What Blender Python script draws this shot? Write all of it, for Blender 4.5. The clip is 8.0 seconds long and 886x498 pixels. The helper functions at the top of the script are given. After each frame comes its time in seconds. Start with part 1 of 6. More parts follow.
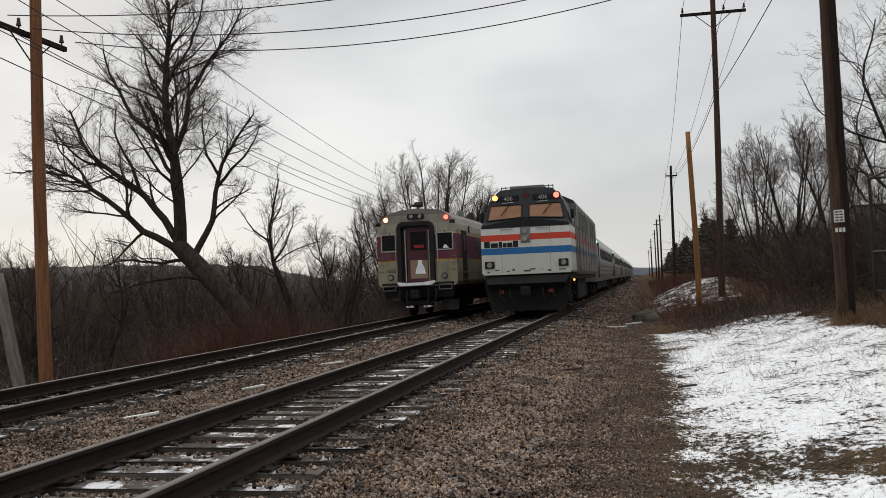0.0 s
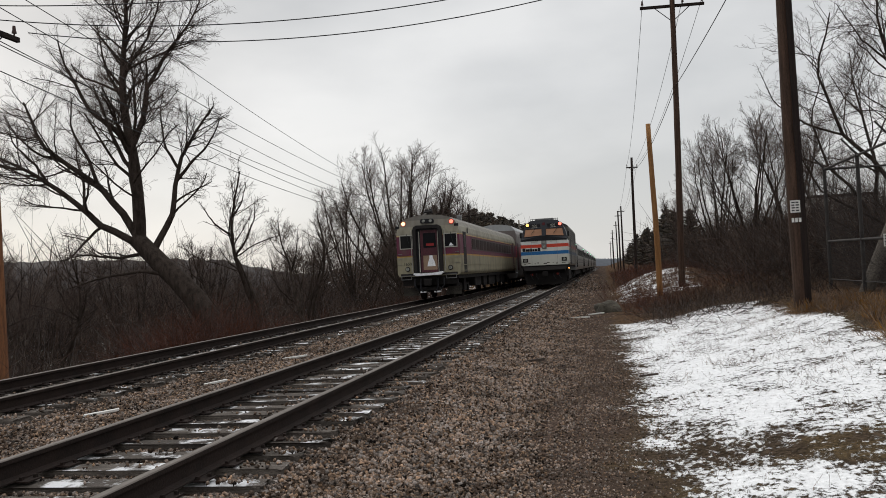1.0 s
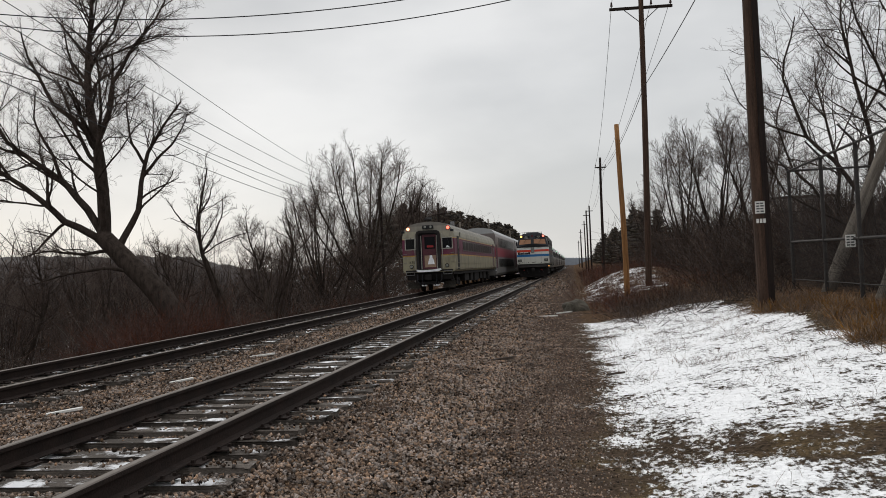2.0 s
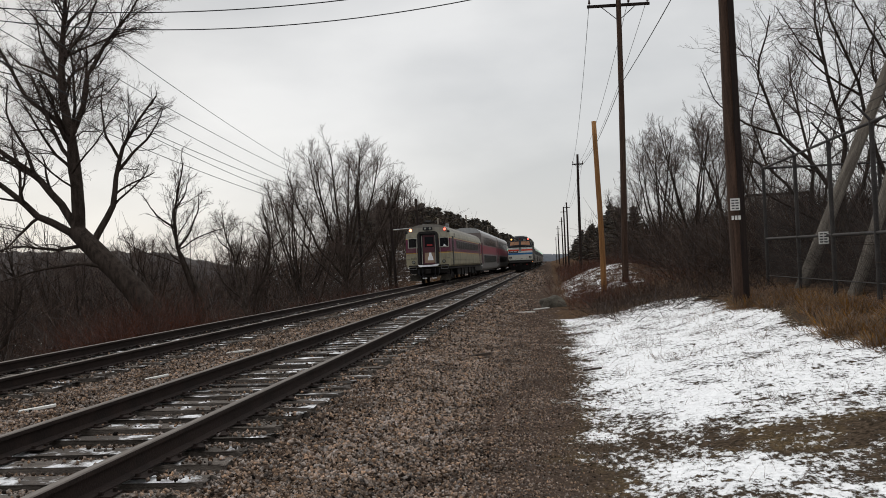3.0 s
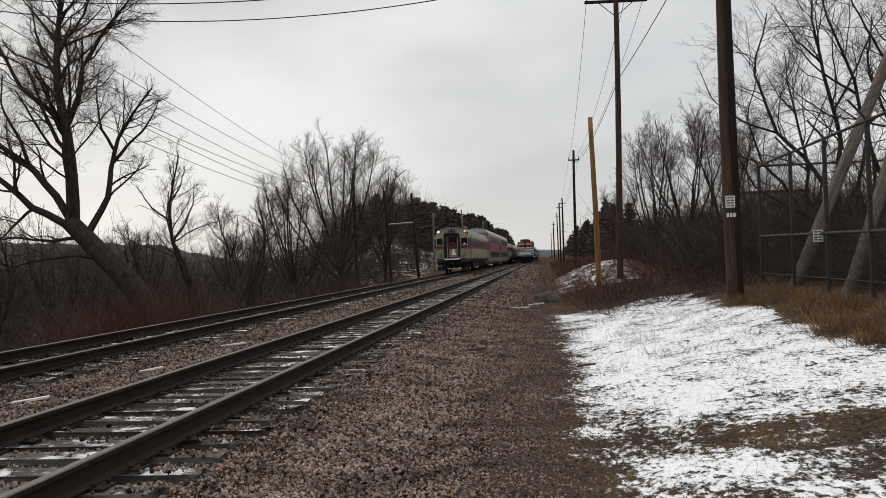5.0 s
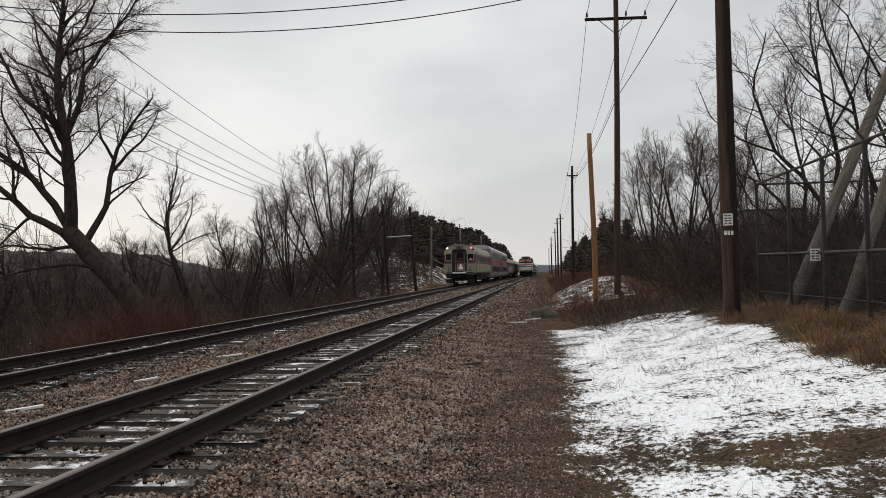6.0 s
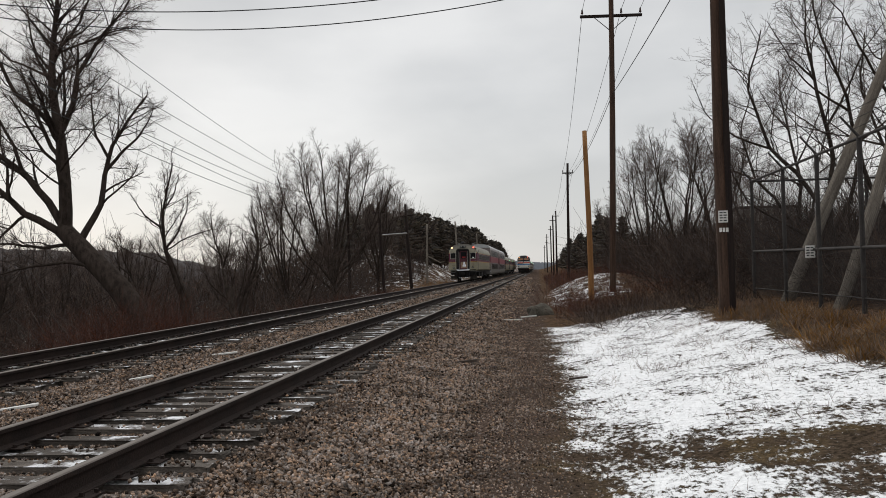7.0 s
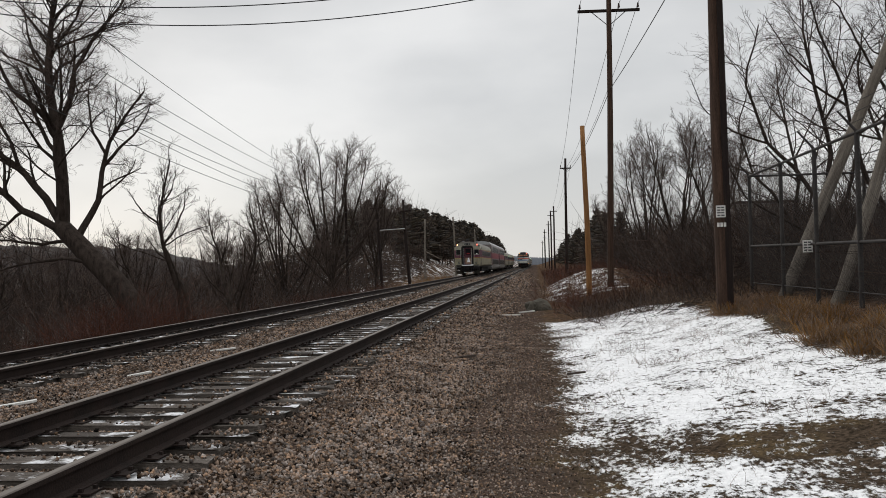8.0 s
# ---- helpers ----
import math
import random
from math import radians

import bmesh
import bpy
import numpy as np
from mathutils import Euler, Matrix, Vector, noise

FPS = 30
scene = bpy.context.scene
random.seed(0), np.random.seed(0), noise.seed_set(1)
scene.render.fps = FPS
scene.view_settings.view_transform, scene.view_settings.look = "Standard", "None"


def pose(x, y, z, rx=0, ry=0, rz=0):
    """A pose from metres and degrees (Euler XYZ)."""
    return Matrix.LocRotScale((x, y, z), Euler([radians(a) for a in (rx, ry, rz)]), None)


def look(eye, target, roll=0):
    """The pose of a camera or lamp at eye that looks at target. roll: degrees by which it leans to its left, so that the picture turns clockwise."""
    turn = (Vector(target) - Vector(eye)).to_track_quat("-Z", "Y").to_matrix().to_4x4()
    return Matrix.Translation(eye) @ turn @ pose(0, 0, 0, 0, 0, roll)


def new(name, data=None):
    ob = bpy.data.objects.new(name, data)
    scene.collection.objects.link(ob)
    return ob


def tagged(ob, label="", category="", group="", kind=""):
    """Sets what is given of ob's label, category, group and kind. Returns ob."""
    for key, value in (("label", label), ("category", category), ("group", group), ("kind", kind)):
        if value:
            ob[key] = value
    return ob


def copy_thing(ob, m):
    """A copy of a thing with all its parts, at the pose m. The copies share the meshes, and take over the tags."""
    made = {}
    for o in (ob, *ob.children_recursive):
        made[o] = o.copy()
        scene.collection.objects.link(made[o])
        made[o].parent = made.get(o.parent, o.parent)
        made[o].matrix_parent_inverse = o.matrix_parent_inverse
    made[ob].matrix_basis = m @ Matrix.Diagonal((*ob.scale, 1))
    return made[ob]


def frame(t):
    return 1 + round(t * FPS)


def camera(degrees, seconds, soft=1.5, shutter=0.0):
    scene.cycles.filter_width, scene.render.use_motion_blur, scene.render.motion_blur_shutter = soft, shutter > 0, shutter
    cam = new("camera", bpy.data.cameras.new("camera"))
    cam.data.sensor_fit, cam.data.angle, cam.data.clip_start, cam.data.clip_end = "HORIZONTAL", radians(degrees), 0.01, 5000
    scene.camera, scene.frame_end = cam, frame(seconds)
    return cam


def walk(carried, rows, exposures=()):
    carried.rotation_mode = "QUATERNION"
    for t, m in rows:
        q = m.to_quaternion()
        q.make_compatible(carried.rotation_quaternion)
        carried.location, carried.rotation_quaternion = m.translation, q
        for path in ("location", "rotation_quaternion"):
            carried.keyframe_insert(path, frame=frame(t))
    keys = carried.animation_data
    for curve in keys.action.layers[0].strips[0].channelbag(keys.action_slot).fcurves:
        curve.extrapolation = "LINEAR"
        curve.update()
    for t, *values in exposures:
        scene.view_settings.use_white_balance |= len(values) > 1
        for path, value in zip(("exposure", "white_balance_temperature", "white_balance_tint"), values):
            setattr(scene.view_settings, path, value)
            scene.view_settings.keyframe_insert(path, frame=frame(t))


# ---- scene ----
cam = camera(55.0, 8.0, soft=0.9)
EYE_Z = 1.30  # above the rail heads, which lie at z = 0
walk(cam, [
    (0.0, pose(0, 0, EYE_Z, 92.184, 2.305, 13.252)),
    (0.5, pose(0, 0, EYE_Z, 91.910, 2.544, 11.679)),
    (1.0, pose(0, 0, EYE_Z, 91.567, 2.797, 10.799)),
    (1.5, pose(0, 0, EYE_Z, 91.472, 2.675, 9.747)),
    (3.0, pose(0, 0, EYE_Z, 91.032, 2.433, 7.218)),
    (3.5, pose(0, 0, EYE_Z, 90.806, 2.471, 6.895)),
    (4.0, pose(0, 0, EYE_Z, 90.555, 2.430, 6.890)),
    (4.5, pose(0, 0, EYE_Z, 90.432, 2.342, 6.928)),
    (6.0, pose(0, 0, EYE_Z, 91.588, 1.162, 6.718)),
    (6.5, pose(0, 0, EYE_Z, 91.706, 1.278, 6.694)),
    (7.0, pose(0, 0, EYE_Z, 91.413, 1.270, 6.427)),
    (7.5, pose(0, 0, EYE_Z, 91.254, 1.326, 6.316)),
    (8.0, pose(0, 0, EYE_Z, 91.105, 1.400, 6.291)),
])

# ---- light: an overcast winter sky ----
world = bpy.data.worlds.new("overcast_sky")
scene.world = world
world.use_nodes = True
wn, wl = world.node_tree.nodes, world.node_tree.links
wn.clear()
w_out = wn.new("ShaderNodeOutputWorld")
w_bg = wn.new("ShaderNodeBackground")
w_sky = wn.new("ShaderNodeTexSky")
w_sky.sky_type, w_sky.sun_disc = "NISHITA", False
w_sky.sun_elevation, w_sky.sun_rotation = radians(24), radians(-39)
w_dim = wn.new("ShaderNodeMix")
w_dim.data_type, w_dim.blend_type = "RGBA", "MULTIPLY"
w_dim.inputs[0].default_value = 1.0
w_dim.inputs[7].default_value = (0.09, 0.09, 0.09, 1)
w_co = wn.new("ShaderNodeTexCoord")
w_map = wn.new("ShaderNodeMapping")
w_map.inputs["Scale"].default_value = (1.0, 1.0, 2.4)
w_noise = wn.new("ShaderNodeTexNoise")
w_noise.inputs["Scale"].default_value, w_noise.inputs["Detail"].default_value = 2.1, 7
w_noise.inputs["Roughness"].default_value = 0.46
w_ramp = wn.new("ShaderNodeValToRGB")
w_ramp.color_ramp.elements[0].position, w_ramp.color_ramp.elements[0].color = 0.40, (0.53, 0.54, 0.55, 1)
w_ramp.color_ramp.elements[1].position, w_ramp.color_ramp.elements[1].color = 0.64, (0.76, 0.760, 0.758, 1)
w_sep = wn.new("ShaderNodeSeparateXYZ")
w_hor = wn.new("ShaderNodeValToRGB")  # the cloud deck thins towards the horizon
w_hor.color_ramp.elements[0].position, w_hor.color_ramp.elements[0].color = 0.0, (0.09, 0.080, 0.064, 1)
w_hor.color_ramp.elements[1].position, w_hor.color_ramp.elements[1].color = 0.20, (0.0, 0.0, 0.0, 1)
w_add = wn.new("ShaderNodeMix")
w_add.data_type, w_add.blend_type = "RGBA", "ADD"
w_add.inputs[0].default_value = 1.0
w_mix = wn.new("ShaderNodeMix")
w_mix.data_type = "RGBA"
w_mix.inputs[0].default_value = 0.93
wl.new(w_sky.outputs[0], w_dim.inputs[6])
wl.new(w_co.outputs["Generated"], w_map.inputs["Vector"])
wl.new(w_map.outputs[0], w_noise.inputs["Vector"])
wl.new(w_noise.outputs["Fac"], w_ramp.inputs[0])
wl.new(w_co.outputs["Generated"], w_sep.inputs[0])
wl.new(w_sep.outputs[2], w_hor.inputs[0])
wl.new(w_ramp.outputs[0], w_add.inputs[6])
wl.new(w_hor.outputs[0], w_add.inputs[7])
wl.new(w_dim.outputs[2], w_mix.inputs[6])
wl.new(w_add.outputs[2], w_mix.inputs[7])
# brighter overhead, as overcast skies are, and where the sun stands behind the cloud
w_top = wn.new("ShaderNodeMapRange")
w_top.interpolation_type = "SMOOTHSTEP"
for w_key, w_val in (("From Min", 0.36), ("From Max", 1.0), ("To Min", 1.0), ("To Max", 2.6)):
    w_top.inputs[w_key].default_value = w_val
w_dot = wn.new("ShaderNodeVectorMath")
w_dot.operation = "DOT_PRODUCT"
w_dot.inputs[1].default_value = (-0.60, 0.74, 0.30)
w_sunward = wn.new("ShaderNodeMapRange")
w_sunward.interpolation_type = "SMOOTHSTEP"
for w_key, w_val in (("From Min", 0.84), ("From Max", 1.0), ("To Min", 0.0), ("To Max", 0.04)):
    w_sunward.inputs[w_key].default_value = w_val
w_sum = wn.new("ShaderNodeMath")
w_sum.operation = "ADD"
w_gain = wn.new("ShaderNodeMix")
w_gain.data_type, w_gain.blend_type = "RGBA", "MULTIPLY"
w_gain.inputs[0].default_value = 1.0
wl.new(w_sep.outputs[2], w_top.inputs["Value"])
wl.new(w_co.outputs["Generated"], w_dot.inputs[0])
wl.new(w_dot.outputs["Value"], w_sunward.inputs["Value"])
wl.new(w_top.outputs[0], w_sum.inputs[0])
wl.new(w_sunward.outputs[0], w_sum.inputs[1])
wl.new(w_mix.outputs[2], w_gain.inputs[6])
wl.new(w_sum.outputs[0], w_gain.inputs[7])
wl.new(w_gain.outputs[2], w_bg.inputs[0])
w_bg.inputs[1].default_value = 1.0
wl.new(w_bg.outputs[0], w_out.inputs[0])

sun = new("sun", bpy.data.lights.new("sun", "SUN"))
sun.data.energy, sun.data.angle, sun.data.color = 0.5, radians(25), (1.0, 0.95, 0.88)
sun.matrix_world = look((-30, 37, 22), (0, 0, 0))
scene.view_settings.exposure = 0.12


# ---- materials ----
def node_mat(name):
    m = bpy.data.materials.new(name)
    m.use_nodes = True
    return m, m.node_tree.nodes, m.node_tree.links, m.node_tree.nodes["Principled BSDF"]


def surface(name, colour, dark=None, rough=0.7, metal=0.0, scale=4.0, fine=40.0, bump=0.3, stretch=(1, 1, 1),
            per="", spread=0.25, coords="Object", depth=0.02, gloss=0.2):
    """Two scales of noise between two tones, fine relief, and a tone of its own for each object or island."""
    m, n, l, b = node_mat(name)
    dark = dark or tuple(c * 0.55 for c in colour)
    co = n.new("ShaderNodeTexCoord")
    mp = n.new("ShaderNodeMapping")
    mp.inputs["Scale"].default_value = stretch
    if coords == "World":
        geo = n.new("ShaderNodeNewGeometry")
        l.new(geo.outputs["Position"], mp.inputs["Vector"])
    else:
        l.new(co.outputs[coords], mp.inputs["Vector"])
    big, small = n.new("ShaderNodeTexNoise"), n.new("ShaderNodeTexNoise")
    big.inputs["Scale"].default_value, big.inputs["Detail"].default_value = scale, 4
    small.inputs["Scale"].default_value, small.inputs["Detail"].default_value = fine, 3
    for t in (big, small):
        l.new(mp.outputs[0], t.inputs["Vector"])
    half = n.new("ShaderNodeMath")
    half.operation = "ADD"
    l.new(big.outputs["Fac"], half.inputs[0])
    l.new(small.outputs["Fac"], half.inputs[1])
    ramp = n.new("ShaderNodeMapRange")
    ramp.inputs["From Min"].default_value, ramp.inputs["From Max"].default_value = 0.72, 1.28
    l.new(half.outputs[0], ramp.inputs["Value"])
    mix = n.new("ShaderNodeMix")
    mix.data_type = "RGBA"
    mix.inputs[6].default_value, mix.inputs[7].default_value = (*dark, 1), (*colour, 1)
    l.new(ramp.outputs[0], mix.inputs[0])
    tone = mix.outputs[2]
    if per:
        hsv = n.new("ShaderNodeHueSaturation")
        vary = n.new("ShaderNodeMapRange")
        vary.inputs["To Min"].default_value, vary.inputs["To Max"].default_value = 1 - spread, 1 + spread
        if per == "object":
            l.new(n.new("ShaderNodeObjectInfo").outputs["Random"], vary.inputs["Value"])
        else:
            isle = n.new("ShaderNodeNewGeometry").outputs["Random Per Island"]
            l.new(isle, vary.inputs["Value"])
            turn, grey = n.new("ShaderNodeMath"), n.new("ShaderNodeMapRange")
            turn.operation, turn.inputs[1].default_value = "PINGPONG", 0.11
            l.new(isle, turn.inputs[0])
            grey.inputs["From Max"].default_value = 0.11
            grey.inputs["To Min"].default_value, grey.inputs["To Max"].default_value = 0.45, 1.35
            l.new(turn.outputs[0], grey.inputs["Value"])
            l.new(grey.outputs[0], hsv.inputs["Saturation"])
        l.new(vary.outputs[0], hsv.inputs["Value"])
        l.new(tone, hsv.inputs["Color"])
        tone = hsv.outputs[0]
    l.new(tone, b.inputs["Base Color"])
    b.inputs["Roughness"].default_value, b.inputs["Metallic"].default_value = rough, metal
    b.inputs["Specular IOR Level"].default_value = gloss
    if bump:
        bp = n.new("ShaderNodeBump")
        bp.inputs["Strength"].default_value, bp.inputs["Distance"].default_value = bump, depth
        l.new(small.outputs["Fac"], bp.inputs["Height"])
        l.new(bp.outputs[0], b.inputs["Normal"])
    return m


def banded(name, bands, rough=0.45, dirt=(0.10, 0.085, 0.07), grime=0.35, metal=0.0):
    """Painted bands by height: (z from, colour). Road dirt streaks lie over the paint."""
    m, n, l, b = node_mat(name)
    co = n.new("ShaderNodeTexCoord")
    sep = n.new("ShaderNodeSeparateXYZ")
    l.new(co.outputs["Object"], sep.inputs[0])
    tone = None
    for z, colour in bands:
        if tone is None:
            rgb = n.new("ShaderNodeRGB")
            rgb.outputs[0].default_value = (*colour, 1)
            tone = rgb.outputs[0]
            continue
        step = n.new("ShaderNodeMath")
        step.operation = "GREATER_THAN"
        step.inputs[1].default_value = z
        l.new(sep.outputs[2], step.inputs[0])
        mix = n.new("ShaderNodeMix")
        mix.data_type = "RGBA"
        l.new(step.outputs[0], mix.inputs[0])
        l.new(tone, mix.inputs[6])
        mix.inputs[7].default_value = (*colour, 1)
        tone = mix.outputs[2]
    mp = n.new("ShaderNodeMapping")
    mp.inputs["Scale"].default_value = (1.3, 0.9, 0.45)
    l.new(co.outputs["Object"], mp.inputs["Vector"])
    no = n.new("ShaderNodeTexNoise")
    no.inputs["Scale"].default_value, no.inputs["Detail"].default_value = 2.2, 7
    l.new(mp.outputs[0], no.inputs["Vector"])
    rg = n.new("ShaderNodeMapRange")
    rg.inputs["From Min"].default_value, rg.inputs["From Max"].default_value = 0.45, 0.8
    rg.inputs["To Max"].default_value = grime * 1.6
    l.new(no.outputs["Fac"], rg.inputs["Value"])
    mix = n.new("ShaderNodeMix")
    mix.data_type = "RGBA"
    l.new(rg.outputs[0], mix.inputs[0])
    l.new(tone, mix.inputs[6])
    mix.inputs[7].default_value = (*dirt, 1)
    l.new(mix.outputs[2], b.inputs["Base Color"])
    b.inputs["Roughness"].default_value, b.inputs["Metallic"].default_value = rough, metal
    b.inputs["Specular IOR Level"].default_value = 0.18
    bp = n.new("ShaderNodeBump")
    bp.inputs["Strength"].default_value, bp.inputs["Distance"].default_value = 0.12, 0.01
    l.new(no.outputs["Fac"], bp.inputs["Height"])
    l.new(bp.outputs[0], b.inputs["Normal"])
    return m


def glow(name, colour, strength):
    m, n, l, b = node_mat(name)
    b.inputs["Base Color"].default_value = (*colour, 1)
    b.inputs["Emission Color"].default_value = (*colour, 1)
    b.inputs["Emission Strength"].default_value = strength
    return m


def glassy(name, colour, rough=0.05):
    m, n, l, b = node_mat(name)
    no = n.new("ShaderNodeTexNoise")
    no.inputs["Scale"].default_value = 1.5
    mix = n.new("ShaderNodeMix")
    mix.data_type = "RGBA"
    mix.inputs[6].default_value, mix.inputs[7].default_value = (*[c * 0.6 for c in colour], 1), (*colour, 1)
    l.new(no.outputs["Fac"], mix.inputs[0])
    l.new(mix.outputs[2], b.inputs["Base Color"])
    b.inputs["Roughness"].default_value = rough
    b.inputs["Specular IOR Level"].default_value = 0.07
    return m


RAIL_SIDE = surface("rusty_rail_steel", (0.024, 0.015, 0.012), (0.010, 0.007, 0.006), 0.95, 0.0, 3, 60, 0.3)
RAIL_HEAD = surface("worn_rail_head", (0.15, 0.13, 0.115), (0.09, 0.075, 0.065), 0.7, 0.2, 2, 30, 0.1, (1, 0.1, 1))
STEEL_DARK = surface("dark_dirty_steel", (0.022, 0.019, 0.018), (0.009, 0.008, 0.008), 0.7, 0.0, 3, 30, 0.3)
STEEL_GREY = surface("grey_steel", (0.20, 0.20, 0.20), (0.12, 0.12, 0.12), 0.5, 0.6, 3, 40, 0.2)
POLE_BROWN = surface("creosoted_pole_wood", (0.085, 0.049, 0.033), (0.020, 0.013, 0.010), 0.9, 0, 2, 24, 0.6, (9, 9, 0.6))
POLE_DARK = surface("dark_pole_wood", (0.026, 0.017, 0.013), (0.009, 0.006, 0.006), 0.9, 0, 2, 24, 0.6, (9, 9, 0.6))
POLE_YELLOW = surface("fresh_yellow_pole_wood", (0.30, 0.150, 0.055), (0.13, 0.060, 0.025), 0.85, 0, 2, 24, 0.5, (9, 9, 0.5))
POLE_ORANGE = surface("orange_brown_pole_wood", (0.24, 0.105, 0.045), (0.065, 0.030, 0.018), 0.85, 0, 2, 24, 0.5, (9, 9, 0.5))
POLE_GREY = surface("bare_weathered_log", (0.20, 0.175, 0.145), (0.07, 0.058, 0.048), 0.9, 0, 2, 24, 0.6, (6, 6, 0.7))
WIRE_MAT = surface("black_cable", (0.02, 0.02, 0.021), (0.012, 0.012, 0.013), 0.6, 0, 1, 5, 0)
CERAMIC = surface("brown_porcelain", (0.05, 0.025, 0.02), (0.03, 0.015, 0.012), 0.25, 0, 3, 10, 0)


def tie_material():
    """Grey split timber, darker when wet, with thin snow lying in places on top."""
    m = surface("weathered_tie_wood", (0.135, 0.116, 0.100), (0.030, 0.024, 0.020), 0.9, 0, 5, 40, 0.6, (1, 12, 12), "object", 0.4)
    n, l = m.node_tree.nodes, m.node_tree.links
    b = n["Principled BSDF"]
    tone = b.inputs["Base Color"].links[0].from_socket
    geo = n.new("ShaderNodeNewGeometry")
    sep = n.new("ShaderNodeSeparateXYZ")
    l.new(geo.outputs["Normal"], sep.inputs[0])
    fl = n.new("ShaderNodeTexNoise")
    fl.inputs["Scale"].default_value, fl.inputs["Detail"].default_value, fl.inputs["Roughness"].default_value = 2.6, 6, 0.68
    l.new(geo.outputs["Position"], fl.inputs["Vector"])
    rg = n.new("ShaderNodeMapRange")
    rg.inputs["From Min"].default_value, rg.inputs["From Max"].default_value = 0.53, 0.60
    l.new(fl.outputs["Fac"], rg.inputs["Value"])
    up = n.new("ShaderNodeMath")
    up.operation = "MULTIPLY"
    l.new(rg.outputs[0], up.inputs[0])
    flat_top = n.new("ShaderNodeMapRange")
    flat_top.inputs["From Min"].default_value, flat_top.inputs["From Max"].default_value = 0.6, 0.9
    l.new(sep.outputs[2], flat_top.inputs["Value"])
    l.new(flat_top.outputs[0], up.inputs[1])
    mix = n.new("ShaderNodeMix")
    mix.data_type = "RGBA"
    l.new(up.outputs[0], mix.inputs[0])
    l.new(tone, mix.inputs[6])
    mix.inputs[7].default_value = (0.72, 0.72, 0.73, 1)
    l.new(mix.outputs[2], b.inputs["Base Color"])
    return m


TIE_WOOD = tie_material()


# ---- mesh helpers ----
def thing(name, m, label, category, group="", kind=""):
    ob = new(name)
    ob.empty_display_size = 0.2
    ob.matrix_basis = m
    return tagged(ob, label, category, group, kind)


def link_mesh(name, mesh, material, parent=None, label="", m=None):
    ob = new(name, mesh)
    if material is not None and not mesh.materials:
        for mm in (material if isinstance(material, (list, tuple)) else (material,)):
            mesh.materials.append(mm)
    if parent is not None:
        ob.parent = parent
    if m is not None:
        ob.matrix_basis = m
    return tagged(ob, label) if label else ob


def part(name, bm, material, parent, label="", m=None, smooth=False):
    mesh = bpy.data.meshes.new(name)
    bmesh.ops.recalc_face_normals(bm, faces=bm.faces)
    bm.to_mesh(mesh)
    bm.free()
    if smooth:
        mesh.shade_smooth()
    return link_mesh(name, mesh, material, parent, label, m)


def box(bm, x0, x1, y0, y1, z0, z1, bevel=0.0):
    made = bmesh.ops.create_cube(bm, size=1.0, matrix=Matrix.Translation(((x0 + x1) / 2, (y0 + y1) / 2, (z0 + z1) / 2))
                                 @ Matrix.Diagonal((abs(x1 - x0), abs(y1 - y0), abs(z1 - z0), 1)))
    if bevel:
        edges = list({e for v in made["verts"] for e in v.link_edges})
        bmesh.ops.bevel(bm, geom=edges, offset=bevel, segments=2, affect="EDGES", profile=0.7)
    return bm


def rod(bm, a, b, r0, r1=None, sides=10):
    a, b = Vector(a), Vector(b)
    turn = (b - a).to_track_quat("Z", "Y").to_matrix().to_4x4()
    bmesh.ops.create_cone(bm, cap_ends=True, segments=sides, radius1=r0, radius2=r0 if r1 is None else r1, depth=(b - a).length,
                          matrix=Matrix.Translation((a + b) / 2) @ turn)
    return bm


def sheet(bm, pts):
    return bm.faces.new([bm.verts.new(p) for p in pts])


def extrude_y(bm, profile, y0, y1, caps=True):
    """A closed outline in x and z, drawn out along y."""
    a = [bm.verts.new((x, y0, z)) for x, z in profile]
    b = [bm.verts.new((x, y1, z)) for x, z in profile]
    k = len(profile)
    for i in range(k):
        bm.faces.new((a[i], a[(i + 1) % k], b[(i + 1) % k], b[i]))
    if caps:
        bm.faces.new(a[::-1])
        bm.faces.new(b)
    return bm


def raw_mesh(name, verts, faces):
    """A mesh from arrays: verts (n, 3), faces (m, 3) or (m, 4)."""
    verts, faces = np.asarray(verts, dtype=np.float32), np.asarray(faces, dtype=np.int32)
    me = bpy.data.meshes.new(name)
    me.vertices.add(len(verts))
    me.vertices.foreach_set("co", verts.ravel())
    me.loops.add(faces.size)
    me.loops.foreach_set("vertex_index", faces.ravel())
    me.polygons.add(len(faces))
    me.polygons.foreach_set("loop_start", np.arange(0, faces.size, faces.shape[1], dtype=np.int32))
    me.polygons.foreach_set("loop_total", np.full(len(faces), faces.shape[1], dtype=np.int32))
    me.update(calc_edges=True)
    return me


def lerp_steps(x, xs, zs):
    return np.interp(x, xs, zs)


def smooth01(x, a, b):
    t = np.clip((x - a) / (b - a), 0, 1)
    return t * t * (3 - 2 * t)


# ---- the lie of the land ----
TRACK_NEAR, TRACK_FAR = -3.97, -8.30


